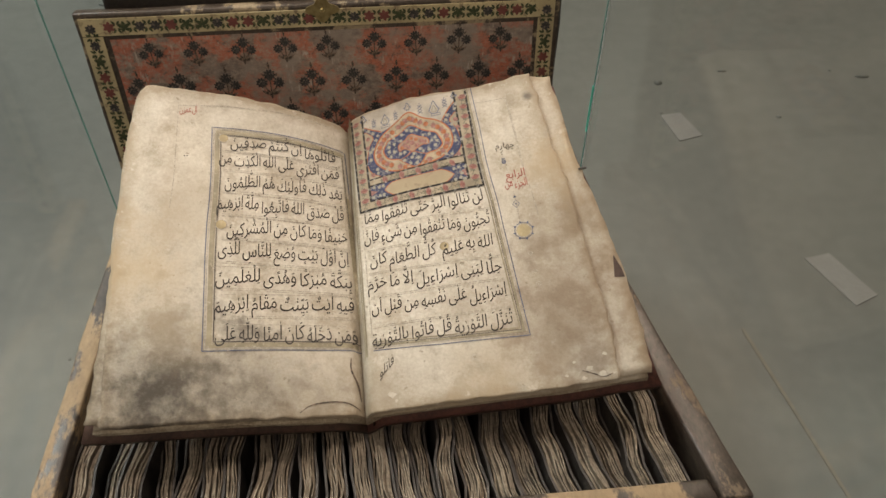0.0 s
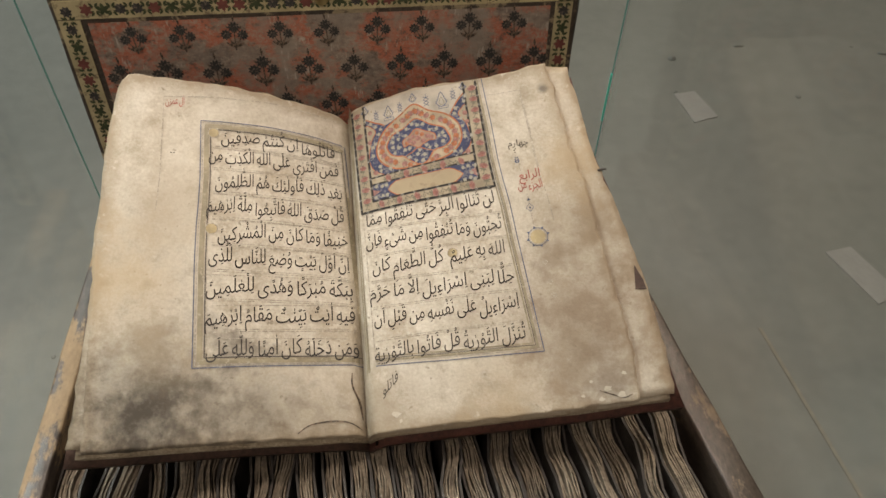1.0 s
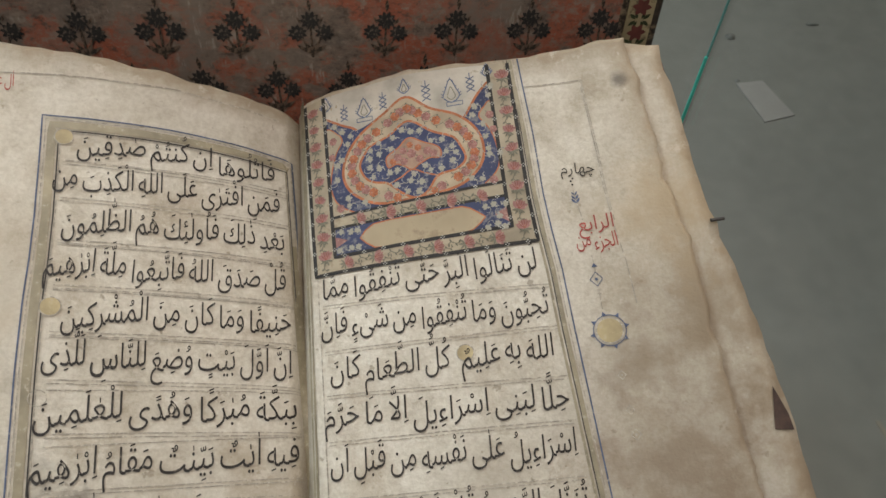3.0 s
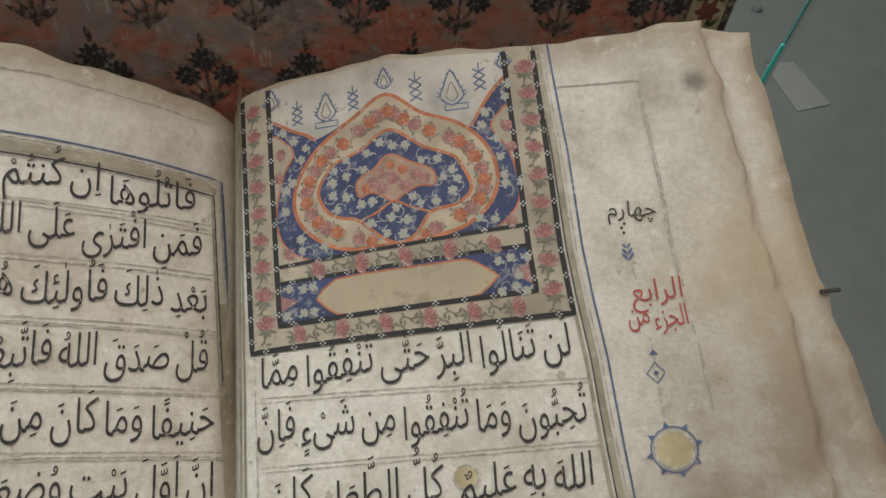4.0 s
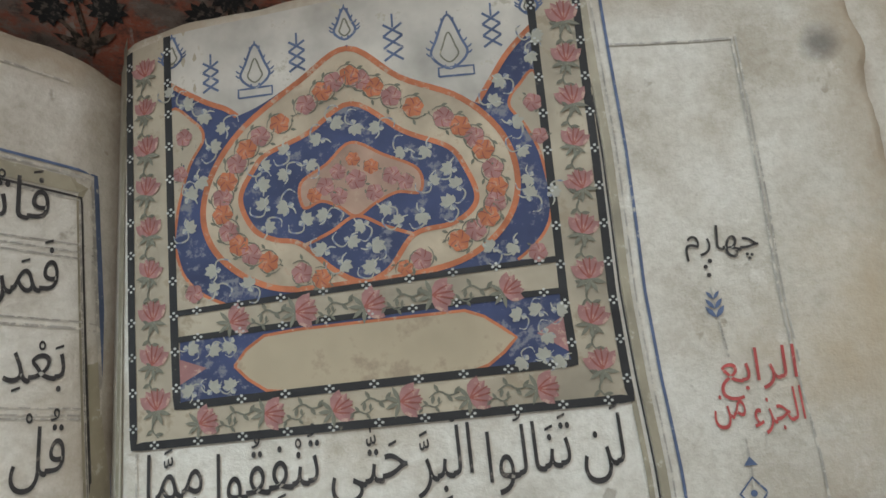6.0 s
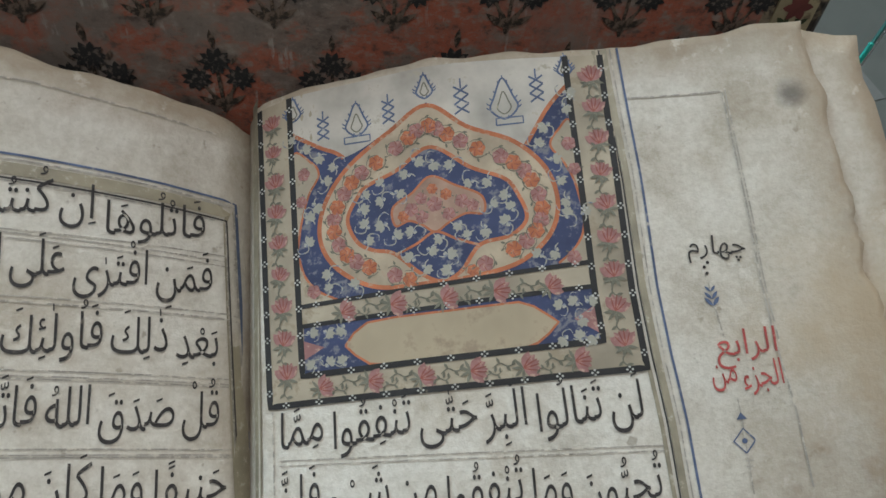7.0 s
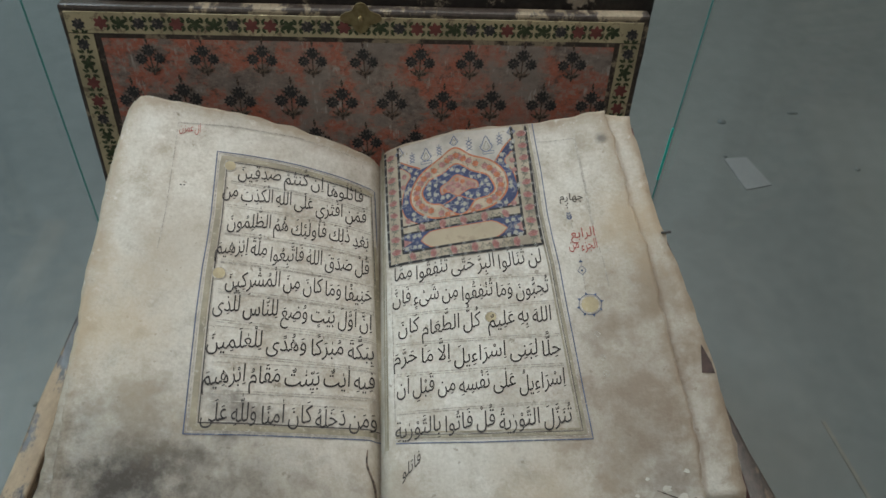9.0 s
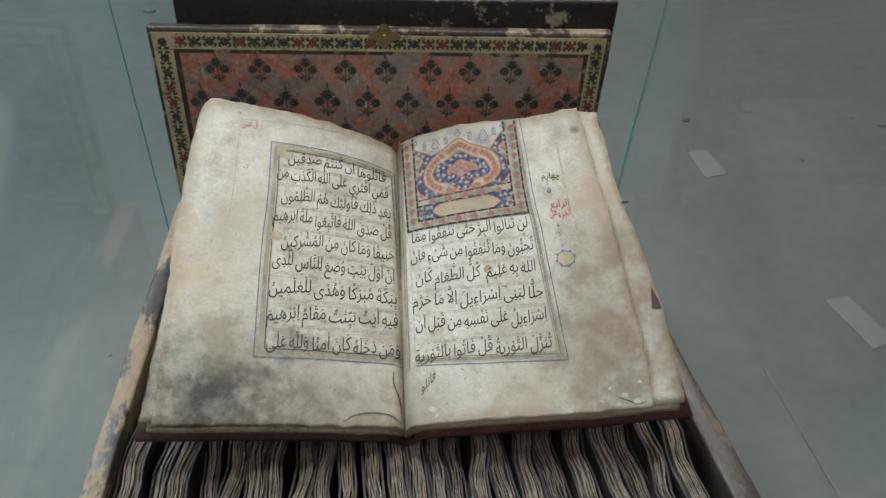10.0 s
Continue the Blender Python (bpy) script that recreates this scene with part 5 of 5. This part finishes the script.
ring_out, ring_in = even(smooth_curve(medal, 6, True), 144), even(smooth_curve(inner, 6, True), 144)
total = 36
for k in range(total):
    p = ring_out[int(len(ring_out) * k / total)]
    q = min(ring_in, key=lambda c: (c[0] - p[0]) ** 2 + (c[1] - p[1]) ** 2)
    gap = math.hypot(q[0] - p[0], q[1] - p[1])
    if gap < 0.0030:
        continue
    m = 0.5
    plant(("marigold", "rose")[k % 2], p[0] + (q[0] - p[0]) * m, p[1] + (q[1] - p[1]) * m, frng.uniform(0, 6), min(0.92, gap / 0.0082))
    plant("curl", p[0] + (q[0] - p[0]) * m, p[1] + (q[1] - p[1]) * m, math.atan2(q[1] - p[1], q[0] - p[0]) + frng.uniform(-0.3, 0.3), min(1.0, gap / 0.0075), 0.0005)
    p2 = ring_out[int(len(ring_out) * (k + 0.5) / total) % len(ring_out)]
    q2 = min(ring_in, key=lambda c: (c[0] - p2[0]) ** 2 + (c[1] - p2[1]) ** 2)
    plant("tendril", p2[0] + (q2[0] - p2[0]) * 0.5, p2[1] + (q2[1] - p2[1]) * 0.5, frng.uniform(0, 6), 0.55, 0.0005)


def inside(pt, poly):
    x, y = pt
    hit = False
    for (ax, ay), (bx, by) in zip(poly, poly[1:] + poly[:1]):
        if (ay > y) != (by > y) and x < (bx - ax) * (y - ay) / (by - ay) + ax:
            hit = not hit
    return hit


def near_line(pt, poly, d):
    return any((c[0] - pt[0]) ** 2 + (c[1] - pt[1]) ** 2 < d * d for c in poly)


palm_line = smooth_curve(palm, 6, True)
low_rim = smooth_curve([(0.0520, 0.2372), (0.0580, 0.2400), (0.0637, 0.2434), (0.0700, 0.2400), (0.0762, 0.2372)], 6)
blue_outline = smooth_curve(crest_left)[:-1] + smooth_curve(ogee_left)[:-1] + smooth_curve(ogee_right)[:-1] + smooth_curve(crest_right) + [(0.1076, 0.2278), (0.0220, 0.2228)]
lobes_all = [smooth_curve(l, 5, True) for l in ([(0.0206, 0.2770), (0.0270, 0.2740), (0.0292, 0.2690), (0.0258, 0.2620), (0.0232, 0.2520), (0.0212, 0.2420)], [(0.1060, 0.2760), (0.1018, 0.2740), (0.0992, 0.2690), (0.1025, 0.2630), (0.1052, 0.2560), (0.1068, 0.2480)])]
placed = []
for _ in range(5000):
    pt = (frng.uniform(0.020, 0.108), frng.uniform(0.2235, 0.2900))
    if any((pt[0] - o[0]) ** 2 + (pt[1] - o[1]) ** 2 < 0.0047 ** 2 for o in placed):
        continue
    in_core = inside(pt, ring_in) and not inside(pt, palm_line) and not near_line(pt, ring_in + palm_line + low_rim, 0.0016)
    in_field = inside(pt, blue_outline) and not inside(pt, ring_out) and not near_line(pt, ring_out + blue_outline, 0.0016) and not any(inside(pt, l) or near_line(pt, l, 0.0016) for l in lobes_all)
    corner = (pt[1] < 0.2440 and (pt[0] < 0.030 or pt[0] > 0.098)) or pt[1] < 0.2262 + (pt[0] - 0.0223) * 0.0608
    if (in_core or in_field) and not corner:
        placed.append(pt)
        plant("bud", pt[0], pt[1], frng.uniform(0, 6), frng.uniform(0.85, 1.15))
        plant("vine", pt[0], pt[1], frng.uniform(0, 6), 1.0, 0.0005)
for x, v, k in ((0.0545, 0.2500, 0.75), (0.0600, 0.2555, 0.8), (0.0675, 0.2560, 0.75), (0.0750, 0.2510, 0.8), (0.0600, 0.2490, 0.85), (0.0680, 0.2490, 0.85), (0.0235, 0.2600, 0.8), (0.1055, 0.2600, 0.8), (0.0640, 0.2530, 1.0), (0.0570, 0.2520, 0.9), (0.0720, 0.2530, 0.9), (0.0635, 0.2585, 0.7), (0.0245, 0.2700, 0.9), (0.1045, 0.2690, 0.9), (0.0265, 0.2275, 0.9), (0.1030, 0.2300, 0.9)):
    plant("rose" if k > 0.78 else "marigold", x, v, frng.uniform(0, 6), k * 0.9)
    plant("curl", x, v, frng.uniform(0, 6), k * 0.8, 0.0005)
for x, v in ((0.0250, 0.2135), (0.0300, 0.2130), (0.0345, 0.2140), (0.0255, 0.2022), (0.0300, 0.2025), (0.0345, 0.2025), (0.0980, 0.2145), (0.1020, 0.2150), (0.1060, 0.2152), (0.0975, 0.2035), (0.1020, 0.2035), (0.1060, 0.2030), (0.1030, 0.2095)):
    plant("bud", x, v, frng.uniform(0, 6), 1.0)
    plant("vine", x, v, frng.uniform(0, 6), 0.8, 0.0005)

# blue line drawing above the crest: cypress shapes and lattice shoots
def cypress(x, v, h):
    w = h * 0.27
    line = smooth_curve([(x, v + h), (x - w * 0.7, v + h * 0.55), (x - w, v + h * 0.25), (x, v), (x + w, v + h * 0.25), (x + w * 0.7, v + h * 0.55)], 5, True)
    hp_line("cypress", line, 0.0006, BLUE_INK, 0.0003, True, 0)
    bm = bmesh.new()
    for px, pv in line[::2]:
        d = math.hypot(px - x, pv - v - h * 0.3) or 1
        stroke(bm, [H(px, pv), H(px + (px - x) / d * 0.0007, pv + 0.0004), H(px + (px - x) / d * 0.0012, pv + 0.0010)], 0.00045, page_flat)
    part("cypress_fringe", to_page(bm, 1, 0.0003), BLUE_INK, right_page)
    hp_line("cypress", [(x + (px - x) * 0.5, v + h * 0.12 + (pv - v) * 0.55) for px, pv in line], 0.0004, LEAF_GREY, 0.0003, True, 0)


def lattice(x, v, h):
    for k in range(3):
        b = v + h * 0.26 * k
        hp_line("shoot", [(x - h * 0.17, b), (x + h * 0.17, b + h * 0.26)], 0.0006, BLUE_INK, 0.0003, False, 0)
        hp_line("shoot", [(x + h * 0.17, b), (x - h * 0.17, b + h * 0.26)], 0.0006, BLUE_INK, 0.0003, False, 0)
    hp_line("shoot", [(x, v + h * 0.7), (x, v + h)], 0.0005, BLUE_INK, 0.0003, False, 0)


for x, v, h in ((0.0417, 0.2815, 0.0125), (0.0631, 0.2915, 0.0090), (0.0867, 0.2800, 0.0150), (0.0215, 0.2910, 0.0090), (0.1055, 0.2930, 0.0075)):
    cypress(x, v, h)
for x, v, h in ((0.0311, 0.2820, 0.0110), (0.0517, 0.2845, 0.0110), (0.0741, 0.2840, 0.0130), (0.0967, 0.2850, 0.0120)):
    lattice(x, v, h)
for x, v in ((0.0417, 0.2790), (0.0880, 0.2780)):
    hp_line("plinth", [(x - 0.0040, v), (x + 0.0040, v), (x + 0.0040, v + 0.0024), (x - 0.0040, v + 0.0024)], 0.0005, BLUE_INK, 0.0003, True, 0)
